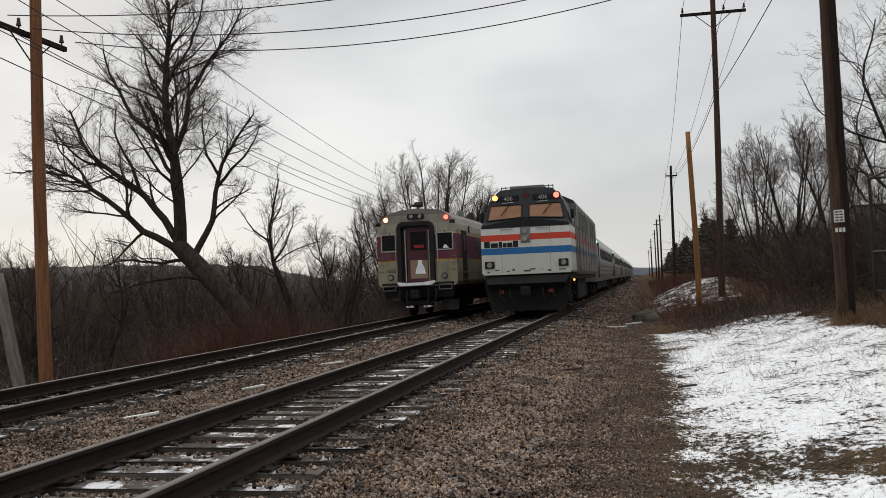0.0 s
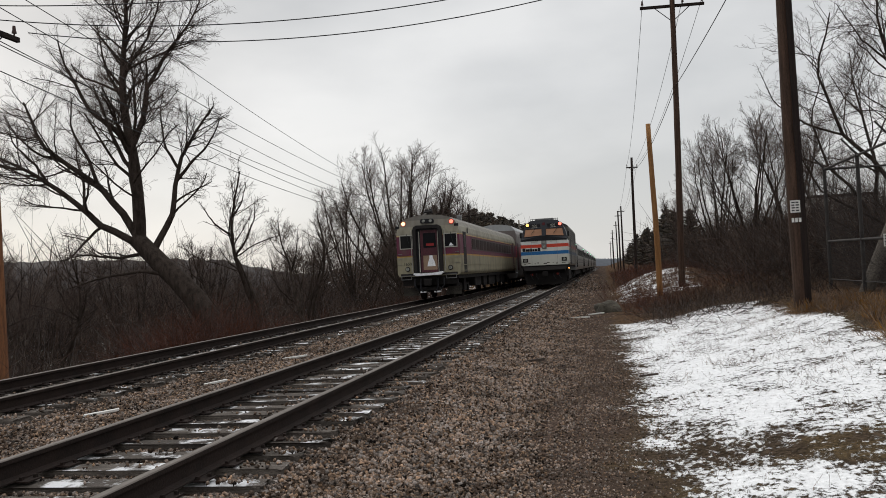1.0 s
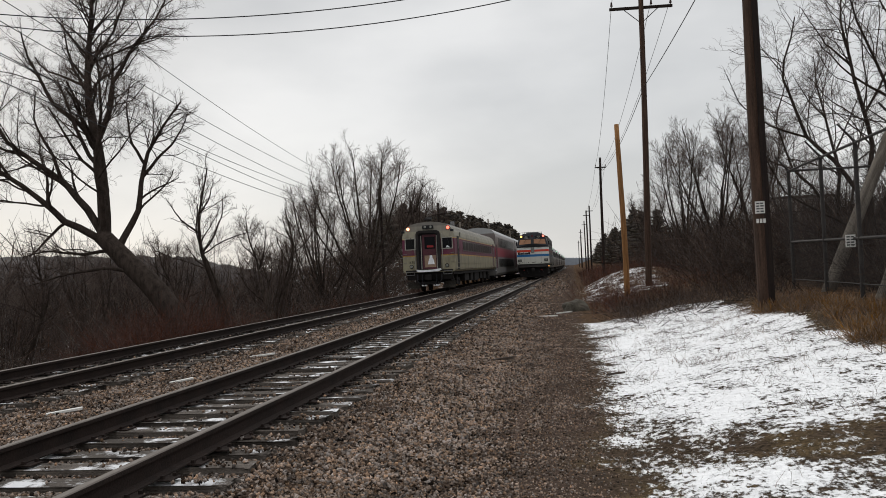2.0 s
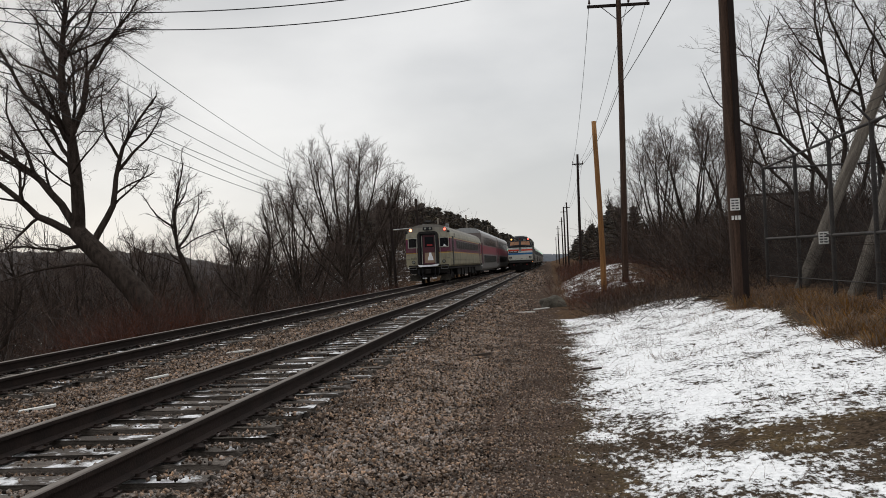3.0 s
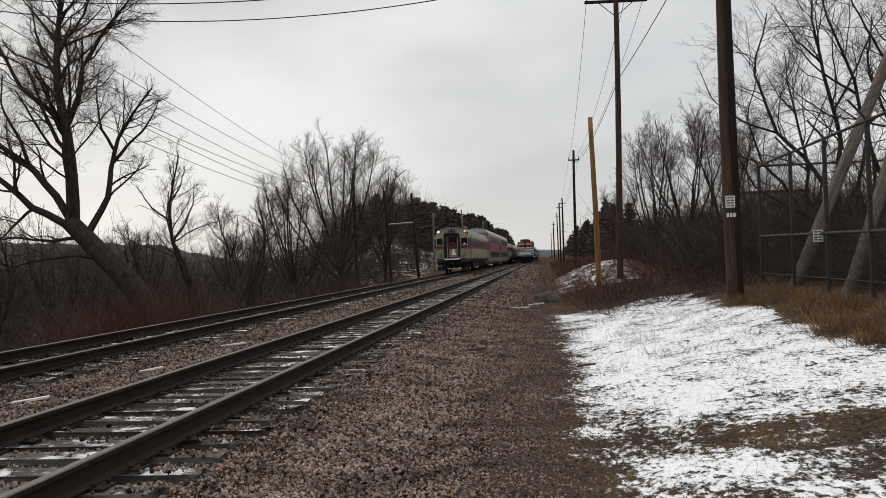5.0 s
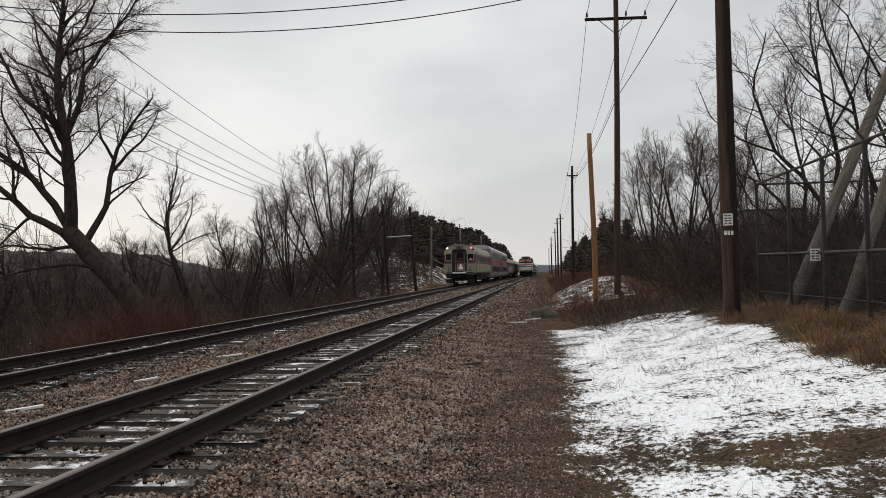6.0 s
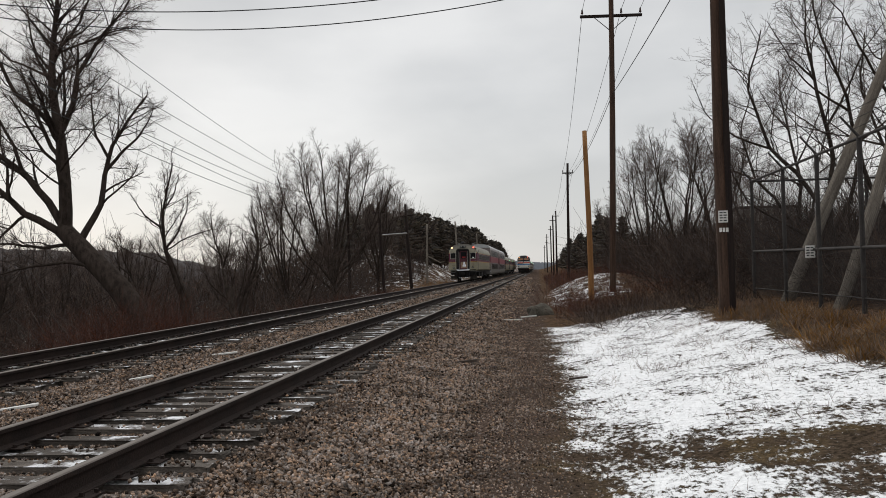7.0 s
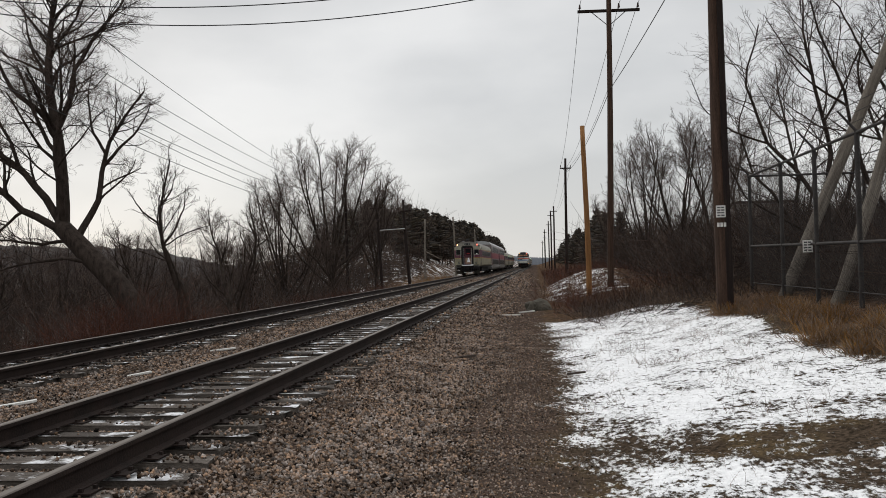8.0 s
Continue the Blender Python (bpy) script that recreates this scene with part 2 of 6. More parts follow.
def ground_z(x, y):
    x, y = np.asarray(x, float), np.asarray(y, float)
    bed = lerp_steps(x, (-10.4, -9.7, -7.0, -6.2, -5.3, -2.55, -1.0, 0.6), (-0.45, -0.27, -0.27, -0.31, -0.27, -0.27, -0.44, -0.42))
    valley = lerp_steps(x, (-400, -60, -30, -18, -13, -10.4), (-9, -8, -5.5, -2.6, -1.3, -0.45))
    bank = lerp_steps(x, (-400, -60, -34, -22, -17, -13.8, -10.4), (4, 8.0, 7.5, 4.2, 1.6, -0.1, -0.45))
    k = smooth01(y - 2.6 * np.maximum(0, -x - 15), 58, 116)
    left = valley * (1 - k) + bank * k
    right = lerp_steps(x, (0.6, 2.0, 4.2, 6.0, 9.0, 30, 400), (-0.42, -0.22, 0.16, 0.34, 0.5, 0.9, 1))
    rise = smooth01(y, 60, 130) * lerp_steps(x, (4.5, 8, 18, 40, 400), (0, 0.8, 4.0, 4.5, 4))
    mound = 1.0 * np.exp(-(((x - 2.9) / 2.7) ** 2 + ((y - 45.5) / 6.0) ** 2))
    z = np.where(x < -10.4, left, np.where(x > 0.6, right + rise + mound, bed + mound))
    rough = 0.035 * np.sin(x * 1.7 + 0.6 * y) * np.sin(y * 1.1 - x * 0.5) + 0.02 * np.sin(3.1 * x + 1.3) * np.sin(2.7 * y)
    return z + rough * np.where((x < -10.4) | (x > -0.6), 1.0, 0.25)


def ground():
    xs = np.concatenate([-np.geomspace(3000, 26, 34), np.arange(-25, -12, 0.7), np.arange(-12, 7, 0.22), np.arange(7, 20, 0.9), np.geomspace(20.5, 3000, 36)])
    ys = np.concatenate([-np.geomspace(3000, 8, 16), np.arange(-7, 4, 1.0), np.arange(4, 32, 0.25), np.arange(32, 110, 1.2), np.geomspace(111, 3200, 60)])
    gx, gy = np.meshgrid(xs, ys)
    gz = ground_z(gx, gy)
    nx = len(xs)
    i = (np.arange(len(ys) - 1)[:, None] * nx + np.arange(nx - 1)[None, :]).ravel()
    me = raw_mesh("ground", np.stack([gx.ravel(), gy.ravel(), gz.ravel()], 1), np.stack([i, i + 1, i + nx + 1, i + nx], 1))
    me.shade_smooth()
    return tagged(link_mesh("ground", me, GROUND), "brown gravel path beside thin patchy snow and dead grass", "ground", kind="structure")


def ground_material():
    m, n, l, b = node_mat("gravel_snow_and_leaf_litter")
    geo = n.new("ShaderNodeNewGeometry")
    sep = n.new("ShaderNodeSeparateXYZ")
    l.new(geo.outputs["Position"], sep.inputs[0])

    def tex(scale, detail=5, stretch=(1, 1, 1), rough=0.55):
        mp = n.new("ShaderNodeMapping")
        mp.inputs["Scale"].default_value = stretch
        l.new(geo.outputs["Position"], mp.inputs["Vector"])
        t = n.new("ShaderNodeTexNoise")
        t.inputs["Scale"].default_value, t.inputs["Detail"].default_value, t.inputs["Roughness"].default_value = scale, detail, rough
        l.new(mp.outputs[0], t.inputs["Vector"])
        return t.outputs["Fac"]

    def maths(op, a, c=0.0, d=None):
        q = n.new("ShaderNodeMath")
        q.operation = op
        for i, v in enumerate((a, c, d)):
            if v is None:
                continue
            if isinstance(v, (int, float)):
                q.inputs[i].default_value = v
            else:
                l.new(v, q.inputs[i])
        return q.outputs[0]

    def ramp(v, a, c, lo=0.0, hi=1.0):
        q = n.new("ShaderNodeMapRange")
        q.interpolation_type = "SMOOTHSTEP"
        for key, val in (("From Min", a), ("From Max", c), ("To Min", lo), ("To Max", hi)):
            q.inputs[key].default_value = val
        l.new(v, q.inputs["Value"])
        return q.outputs[0]

    def mixed(fac, a, c):
        q = n.new("ShaderNodeMix")
        q.data_type = "RGBA"
        l.new(fac, q.inputs[0])
        for i, v in ((6, a), (7, c)):
            if isinstance(v, tuple):
                q.inputs[i].default_value = (*v, 1)
            else:
                l.new(v, q.inputs[i])
        return q.outputs[2]

    x, y = sep.outputs[0], sep.outputs[1]
    grit = tex(28, 4, rough=0.7)
    grain = tex(110, 2)
    blot = tex(0.55, 4)
    # gravel is kept dark: between the stones it stands for shaded gaps
    gravel = mixed(ramp(grit, 0.36, 0.66), (0.016, 0.012, 0.010), (0.118, 0.084, 0.066))
    gravel = mixed(ramp(blot, 0.4, 0.65), gravel, mixed(ramp(grain, 0.35, 0.65), (0.024, 0.018, 0.014), (0.092, 0.066, 0.052)))
    litter = mixed(ramp(tex(7, 6, rough=0.7), 0.36, 0.64), (0.028, 0.020, 0.015), (0.115, 0.072, 0.045))
    grass = mixed(ramp(tex(34, 6, (1, 0.6, 1), 0.78), 0.36, 0.64), (0.026, 0.020, 0.012), (0.125, 0.088, 0.050))
    # bands across the line: ballast, then the worn path, then turf, then litter under the brush
    edge = maths("ADD", x, maths("MULTIPLY", maths("SUBTRACT", tex(0.9, 6, rough=0.62), 0.5), 1.9))
    mud = mixed(ramp(tex(22, 5, rough=0.7), 0.36, 0.64), (0.022, 0.017, 0.012), (0.085, 0.062, 0.044))
    turf = mixed(ramp(tex(1.6, 5, rough=0.65), 0.44, 0.60), mud, grass)
    soil = mixed(ramp(edge, -0.15, 0.45), gravel, turf)
    soil = mixed(ramp(edge, 4.2, 5.2), soil, litter)
    soil = mixed(maths("MULTIPLY", ramp(y, 24.0, 26.0), ramp(edge, -0.2, 0.6)), soil, litter)
    soil = mixed(ramp(x, -10.4, -10.9), soil, litter)
    # thin snow, broken by stalks; barer close to the path and where the turf is wet
    deep = maths("MULTIPLY", ramp(edge, -0.75, 0.85), ramp(edge, 4.7, 3.6))
    near = ramp(y, 5.0, 11.0, 0.272, 0.300)
    ends = ramp(maths("ADD", y, maths("MULTIPLY", maths("SUBTRACT", tex(0.5, 4), 0.5), 3.0)), 26.0, 24.2)
    back = maths("MULTIPLY", ramp(y, 33.5, 37.0), ramp(y, 60.0, 50.0, 0.0, 0.80))
    much = maths("MULTIPLY", deep, maths("MAXIMUM", maths("MULTIPLY", near, ends), maths("MULTIPLY", back, 0.268)))
    # the muddy hollow where the snow has gone, and thinner snow all round it
    hollow = maths("ADD", maths("POWER", maths("DIVIDE", maths("SUBTRACT", x, 2.15), 0.85), 2.0), maths("POWER", maths("DIVIDE", maths("SUBTRACT", y, 7.25), 0.62), 2.0))
    hollow = maths("ADD", hollow, maths("MULTIPLY", maths("SUBTRACT", tex(3.0, 5), 0.5), 2.4))
    bare = maths("ADD", ramp(hollow, 1.5, 0.2, 0.0, 0.095), maths("MULTIPLY", ramp(tex(0.7, 4), 0.44, 0.62, 0.0, 0.035), ramp(y, 10.0, 7.5)))
    bare = maths("ADD", bare, maths("MULTIPLY", ramp(edge, 1.3, 0.2, 0.0, 0.035), ramp(y, 10.5, 8.5)))
    amount = maths("SUBTRACT", much, bare)
    flake = maths("ADD", maths("MULTIPLY", tex(15, 7, (1.0, 0.6, 1), 0.78), 0.68), maths("MULTIPLY", tex(1.6, 5), 0.32))
    thresh = maths("SUBTRACT", 0.74, amount)
    snowy = maths("MULTIPLY", ramp(maths("SUBTRACT", flake, thresh), -0.015, 0.035), ramp(much, 0.02, 0.14))
    left_snow = maths("MULTIPLY", ramp(x, -10.6, -12.0), ramp(tex(0.7, 6, rough=0.7), 0.52, 0.58, 0.0, 0.9))
    snowy = maths("MAXIMUM", snowy, left_snow)
    dust = maths("MULTIPLY", ramp(tex(5, 5, rough=0.75), 0.66, 0.72, 0.0, 0.7), ramp(y, 30.0, 12.0, 1.0, 0.35))
    snowy = maths("MAXIMUM", snowy, maths("MULTIPLY", dust, ramp(x, -1.5, 0.0)))
    snow = mixed(ramp(tex(14, 4), 0.3, 0.7), (0.70, 0.70, 0.702), (0.84, 0.84, 0.84))
    l.new(mixed(snowy, soil, snow), b.inputs["Base Color"])
    b.inputs["Roughness"].default_value = 0.95
    b.inputs["Specular IOR Level"].default_value = 0.0
    bp = n.new("ShaderNodeBump")
    bp.inputs["Strength"].default_value, bp.inputs["Distance"].default_value = 0.8, 0.03
    l.new(maths("ADD", grit, maths("MULTIPLY", snowy, 0.4)), bp.inputs["Height"])
    l.new(bp.outputs[0], b.inputs["Normal"])
    return m


GROUND = ground_material()
ground()


# ---- the two tracks ----
RAIL_OUTLINE = [(-0.076, -0.185), (0.076, -0.185), (0.076, -0.174), (0.012, -0.155), (0.009, -0.055), (0.037, -0.043),
                (0.037, -0.010), (0.029, -0.002), (-0.029, -0.002), (-0.037, -0.010), (-0.037, -0.043), (-0.009, -0.055), (-0.012, -0.155), (-0.076, -0.174)]


def rail(parent, x):
    bm = bmesh.new()
    extrude_y(bm, [(px + x, pz) for px, pz in RAIL_OUTLINE], -40, 900)
    ob = part("rail", bm, [RAIL_SIDE, RAIL_HEAD], parent, "rusted steel rail with a worn head")
    for p in ob.data.polygons:
        c = p.center
        if c.z > -0.008 and abs(p.normal.z) > 0.3:
            p.material_index = 1
    return ob


def tie_mesh(seed):
    rnd = random.Random(seed)
    bm = bmesh.new()
    box(bm, -1.3, 1.3, -0.115, 0.115, -0.18, 0.0, 0.012)
    for v in bm.verts:
        v.co.x += rnd.uniform(-0.07, 0.05) * (abs(v.co.x) > 1)
        v.co.y += rnd.uniform(-0.018, 0.012)
        v.co.z += rnd.uniform(-0.014, 0.006)
    me = bpy.data.meshes.new("tie")
    bm.to_mesh(me)
    bm.free()
    me.materials.append(TIE_WOOD)
    return me


TIES = [tie_mesh(s) for s in range(6)]


def railway_track(x, seed, reach):
    rnd = random.Random(seed)
    track = thing("railway_track", pose(x, 0, 0), "rusty steel rails on weathered wooden ties in gravel ballast", "railway track", "parallel tracks", "structure")
    for side in (-0.7525, 0.7525):
        rail(track, side)
    # tie plates and spike heads
    bm = bmesh.new()
    y = 4.0
    while y < 60:
        for side in (-0.7525, 0.7525):
            box(bm, side - 0.18, side + 0.18, y - 0.09, y + 0.09, -0.196, -0.184)
            if y < 25:
                for dx, dy in ((-0.095, 0.05), (0.095, -0.05), (0.14, 0.06), (-0.14, -0.06)):
                    box(bm, side + dx - 0.014, side + dx + 0.014, y + dy - 0.014, y + dy + 0.014, -0.19, -0.158)
        y += 0.52
    fast = part("tie_plates", bm, RAIL_SIDE, track, "rusty tie plates and spikes")
    tagged(fast, kind="stuff")
    y = 4.0
    while y < reach:
        ob = new("tie", TIES[rnd.randrange(6)])
        ob.parent = track
        ob.matrix_basis = pose(rnd.uniform(-0.06, 0.06), y + rnd.uniform(-0.02, 0.02), -0.197 + rnd.uniform(-0.03, 0.0), 0, 0, rnd.uniform(-1.6, 1.6) + 180 * rnd.randrange(2))
        y += 0.52
    bm = bmesh.new()
    back = 3.48
    while back > -38:
        box(bm, -1.3, 1.3, back - 0.115, back + 0.115, -0.37, -0.197 + rnd.uniform(-0.03, 0))
        back -= 0.52
    while y < 420:
        box(bm, -1.3 + rnd.uniform(-0.06, 0.06), 1.3 + rnd.uniform(-0.06, 0.06), y - 0.115, y + 0.115, -0.37, -0.197 + rnd.uniform(-0.012, 0))
        y += 0.52
    tagged(part("far_ties", bm, TIE_WOOD, track), kind="stuff")
    return track


railway_track(TRACK_NEAR, 3, 150)
railway_track(TRACK_FAR, 5, 90)


# ---- poles and wires ----
def tube_curve(name, pts, radius, material, parent=None):
    """A thin cable along points, as a mesh of four sides."""
    pts = [Vector(p) for p in pts]
    verts, faces = [], []
    for i, p in enumerate(pts):
        d = (pts[min(i + 1, len(pts) - 1)] - pts[max(i - 1, 0)]).normalized()
        u = d.cross(Vector((0, 0, 1)))
        u = u.normalized() if u.length > 1e-4 else Vector((1, 0, 0))
        w = d.cross(u)
        for a in range(4):
            verts.append(p + (u * math.cos(a * math.pi / 2) + w * math.sin(a * math.pi / 2)) * radius)
    for i in range(len(pts) - 1):
        for a in range(4):
            faces.append((i * 4 + a, i * 4 + (a + 1) % 4, i * 4 + 4 + (a + 1) % 4, i * 4 + 4 + a))
    return link_mesh(name, raw_mesh(name, [tuple(v) for v in verts], faces), material, parent)


def wire(a, b, sag, label, r=0.012):
    a, b = Vector(a), Vector(b)
    pts = [a.lerp(b, i / 40) - Vector((0, 0, sag * 4 * (i / 40) * (1 - i / 40))) for i in range(41)]
    return tagged(tube_curve("overhead_wire", pts, r, WIRE_MAT), label, "wire", "overhead wires")


def pole_mesh(height, r0, r1, seed, sides=14):
    rnd = random.Random(seed)
    bm = bmesh.new()
    rings = []
    k = max(6, int(height / 0.8))
    for i in range(k + 1):
        f = i / k
        r = r0 + (r1 - r0) * f
        cx, cy = 0.02 * math.sin(f * 5 + seed), 0.02 * math.cos(f * 4 + seed)
        rings.append([bm.verts.new((cx + r * math.cos(a * math.tau / sides) * rnd.uniform(0.97, 1.03), cy + r * math.sin(a * math.tau / sides) * rnd.uniform(0.97, 1.03), f * height)) for a in range(sides)])
    for a, b in zip(rings, rings[1:]):
        for i in range(sides):
            bm.faces.new((a[i], a[(i + 1) % sides], b[(i + 1) % sides], b[i]))
    bm.faces.new(rings[-1])
    bm.faces.new(rings[0][::-1])
    return bm


def insulator(parent, p):
    bm = bmesh.new()
    x, y, z = p
    rod(bm, (x, y, z), (x, y, z + 0.10), 0.02)
    rod(bm, (x, y, z + 0.08), (x, y, z + 0.14), 0.06, 0.05)
    rod(bm, (x, y, z + 0.14), (x, y, z + 0.26), 0.045, 0.035)
    return part("insulator", bm, CERAMIC, parent)


def utility_pole(x, y, top, r0, r1, material, label, arms=(), lean=(0, 0), seed=1, brace=True):
    """arms: (height, half length, heading in degrees, insulator places). Heights are above the rails."""
    base = float(ground_z(x, y)) - 0.5
    pole = thing("utility_pole", pose(x, y, base, lean[0], lean[1], 0), label, "utility pole", "utility poles")
    part("shaft", pole_mesh(top - base, r0, r1, seed), material, pole, smooth=True)
    for z, half, heading, pins in arms:
        h = z - base
        m = pose(0, 0, h, 0, 0, heading)
        bm = bmesh.new()
        box(bm, -half, half, r1 + 0.005, r1 + 0.105, -0.06, 0.06, 0.008)
        arm = part("crossarm", bm, POLE_DARK, pole, "dark timber crossarm", m)
        if brace:
            for s in (-1, 1):
                bm = bmesh.new()
                rod(bm, (s * half * 0.55, r1 + 0.03, -0.05), (s * 0.02, r1 + 0.02, -half * 0.5), 0.018, sides=6)
                part("brace", bm, STEEL_DARK, arm)
        for px in pins:
            insulator(arm, (px, r1 + 0.055, 0.055))
    return pole


# right of the line
right_near = utility_pole(4.08, 19.3, 9.7, 0.160, 0.130, POLE_BROWN, "dark brown weathered utility pole with two small signs", lean=(0, -0.25), seed=3)
# dark strip down the pole's right, put there for its shaded half
bm = bmesh.new()
extrude_y(bm, [(0.03, 0), (0.165, 0), (0.140, 10.0), (0.03, 10.0)], -0.19, -0.07)
part("shade_strip", bm, POLE_DARK, right_near, "dark strip down the pole, standing for its shaded half")
pole_b = utility_pole(3.22, 38.0, 14.2, 0.150, 0.105, POLE_BROWN, "tall brown utility pole with a crossarm on a snowy mound",
             [(12.42, 1.36, 0, (-1.26, 0.45, 1.28))], (0, 1.05), seed=5)
utility_pole(2.16, 36.0, 7.0, 0.125, 0.095, POLE_YELLOW, "bare yellow wooden pole stub with no crossarm", lean=(0, -0.75), seed=6)
utility_pole(2.90, 85.0, 11.6, 0.16, 0.11, POLE_DARK, "dark distant utility pole with a short crossarm", [(10.65, 0.55, 0, (-0.48, 0.48))], (0, 0.9), seed=7)
for k, (px, py, top) in enumerate(((3.15, 150, 11.2), (2.75, 158, 10.9), (2.99, 205, 11.3), (2.6, 258, 11.4), (2.9, 300, 11), (2.6, 370, 11))):
    utility_pole(px, py, top, 0.17, 0.12, POLE_DARK, "dark distant utility pole beside the railway", [(top - 0.9, 0.6, 0, ())], seed=10 + k, brace=False)
# left of the line
left_near = utility_pole(-13.45, 17.0, 10.6, 0.155, 0.125, POLE_ORANGE, "orange-brown wooden pole with a crossarm set along the line",
             [(7.42, 1.26, 90, (-1.16, -0.36, 1.12))], (0, -0.3), seed=8)
utility_pole(-13.32, 73.0, 7.4, 0.15, 0.11, POLE_DARK, "dark leaning line pole on the embankment", [(6.45, 0.6, 0, (-0.5, 0.5))], (0, -3.0), seed=9)
utility_pole(-10.95, 73.0, 7.1, 0.15, 0.11, POLE_DARK, "dark line pole with a short crossarm on the embankment", [(6.1, 0.6, 0, (-0.5, 0.5))], (0, -3.2), seed=14)
bm = bmesh.new()
rod(bm, (0, 0, 0), (2.25, 0, 0.1), 0.045, 0.04, 10)
spar = thing("tie_beam", pose(-13.48, 72.82, 4.42), "snow-topped timber beam braced between two line poles", "beam")
part("timber", bm, POLE_GREY, spar)
bm = bmesh.new()
box(bm, 0.05, 2.2, -0.04, 0.04, 0.045, 0.085, 0.012)
part("snow", bm, surface("snow_on_timber", (0.80, 0.80, 0.81), (0.62, 0.62, 0.63), 0.9, 0, 6, 40, 0.4), spar, "snow lying along the beam", pose(0, 0, 0, 0, -2.5, 0))
broken = utility_pole(-13.15, 100.0, 6.8, 0.13, 0.10, POLE_GREY, "pale grey line pole with a hanging broken arm", (), (0, 0.6), seed=15)
bm = bmesh.new()
rod(bm, (0, -0.15, 3.9), (1.7, -0.15, 3.0), 0.055, 0.05, 8)
part("hanging_arm", bm, POLE_GREY, broken, "pale broken crossarm hanging down")
utility_pole(-12.1, 128.0, 8.6, 0.16, 0.11, POLE_GREY, "pale grey line pole on the embankment", [(7.9, 0.5, 0, ())], (0, -2.0), seed=17)
utility_pole(-12.8, 180.0, 8.9, 0.2, 0.13, POLE_GREY, "pale grey line pole on the embankment", (), (0, -1.0), seed=16)
leaner = thing("leaning_pole", pose(-13.85, 17.0, float(ground_z(-13.85, 17.0)) - 0.4, 0, -13, 0), "grey timber stub leaning in the brush", "pole")
part("shaft", pole_mesh(3.9, 0.15, 0.13, 21), POLE_GREY, leaner, smooth=True)

# wires over the tracks, from the crossarm on the far side to the near pole
for dy, za, zb, sag in ((-1.16, 7.52, 9.3, 0.80), (-0.36, 7.45, 8.75, 1.00), (1.12, 7.53, 8.44, 1.06)):
    wire((-13.3, 17.0 + dy, za), (4.12, 19.3 + 0.1 * dy, zb), sag, "sagging black wire slung across the railway")
# wires on the far side, drifting away from the line into the trees
hidden = utility_pole(-17.6, 78.0, 9.6, 0.15, 0.11, POLE_DARK, "dark line pole half hidden in bare trees", [(9.0, 0.9, 90, ()), (8.0, 0.9, 90, ())], seed=19, brace=False)
for k, (z, far) in enumerate(((11.34, 8.36), (9.69, 8.33), (9.38, 7.32), (8.1, 7.66), (8.67, 6.5), (7.76, 6.51))):
    wire((-9.9, -10.0, z), (-17.6, 78.0 + 0.3 * (k - 2.5), far), 1.8, "black line wire running beside the railway", 0.012)
# wires down the near side
for px, qx in ((-1.26, -0.48), (0.45, 0.2), (1.28, 0.48)):
    wire((3.66 + px, -8.0, 13.2), (3.46 + px, 38.1, 12.68), 0.5, "black line wire between utility poles", 0.011)
    wire((3.46 + px, 38.1, 12.68), (3.08 + qx, 85.1, 10.9), 1.0, "black line wire between utility poles", 0.011)
    wire((3.08 + qx, 85.1, 10.9), (3.15 + 1.2 * qx, 150, 10.4), 1.0, "black line wire between utility poles", 0.011)
wire((4.0, 19.3, 8.8), (3.42, 38.0, 8.9), 0.12, "thick black cable between utility poles", 0.016)
wire((3.42, 38.0, 8.9), (3.02, 85.0, 10.2), 0.7, "thick black cable between utility poles", 0.016)


# ---- trains ----
def hull(bm, half, front, length):
    """half: (half width, z) from the sill up to the roof's middle. front(z) sets how far the nose lies back."""
    left = [(-w, z) for w, z in half]
    right = [(w, z) for w, z in half[::-1]]
    ring = left + right[1:] if half[-1][0] == 0 else left + right
    a = [bm.verts.new((x, front(z), z)) for x, z in ring]
    b = [bm.verts.new((x, length, z)) for x, z in ring]
    k = len(ring)
    for i in range(k):
        bm.faces.new((a[i], a[(i + 1) % k], b[(i + 1) % k], b[i]))
    lo, hi = 0, k - 1
    while hi - lo > 1:
        if hi - lo == 2:
            bm.faces.new((a[lo], a[lo + 1], a[hi]))
        else:
            bm.faces.new((a[lo], a[lo + 1], a[hi - 1], a[hi]))
        lo, hi = lo + 1, hi - 1
    bm.faces.new(b)
    return bm


BLACK_PAINT = surface("black_train_paint", (0.013, 0.013, 0.016), (0.008, 0.008, 0.009), 0.5, 0, 2, 30, 0.1)
UNDERFRAME = surface("sooty_underframe", (0.016, 0.014, 0.013), (0.006, 0.005, 0.005), 0.85, 0.0, 2, 25, 0.4)
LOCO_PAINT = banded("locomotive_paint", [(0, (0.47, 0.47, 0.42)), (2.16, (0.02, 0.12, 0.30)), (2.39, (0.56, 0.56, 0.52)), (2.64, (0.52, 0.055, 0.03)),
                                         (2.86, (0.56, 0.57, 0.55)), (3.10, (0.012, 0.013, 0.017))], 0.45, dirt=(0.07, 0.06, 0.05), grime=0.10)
# same stripe heights as the nose, each colour dimmed, under heavier dirt streaks
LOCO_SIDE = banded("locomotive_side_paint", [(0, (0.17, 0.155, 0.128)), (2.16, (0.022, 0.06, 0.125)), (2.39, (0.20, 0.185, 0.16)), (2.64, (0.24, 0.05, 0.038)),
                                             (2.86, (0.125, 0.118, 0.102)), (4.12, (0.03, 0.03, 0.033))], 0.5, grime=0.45)
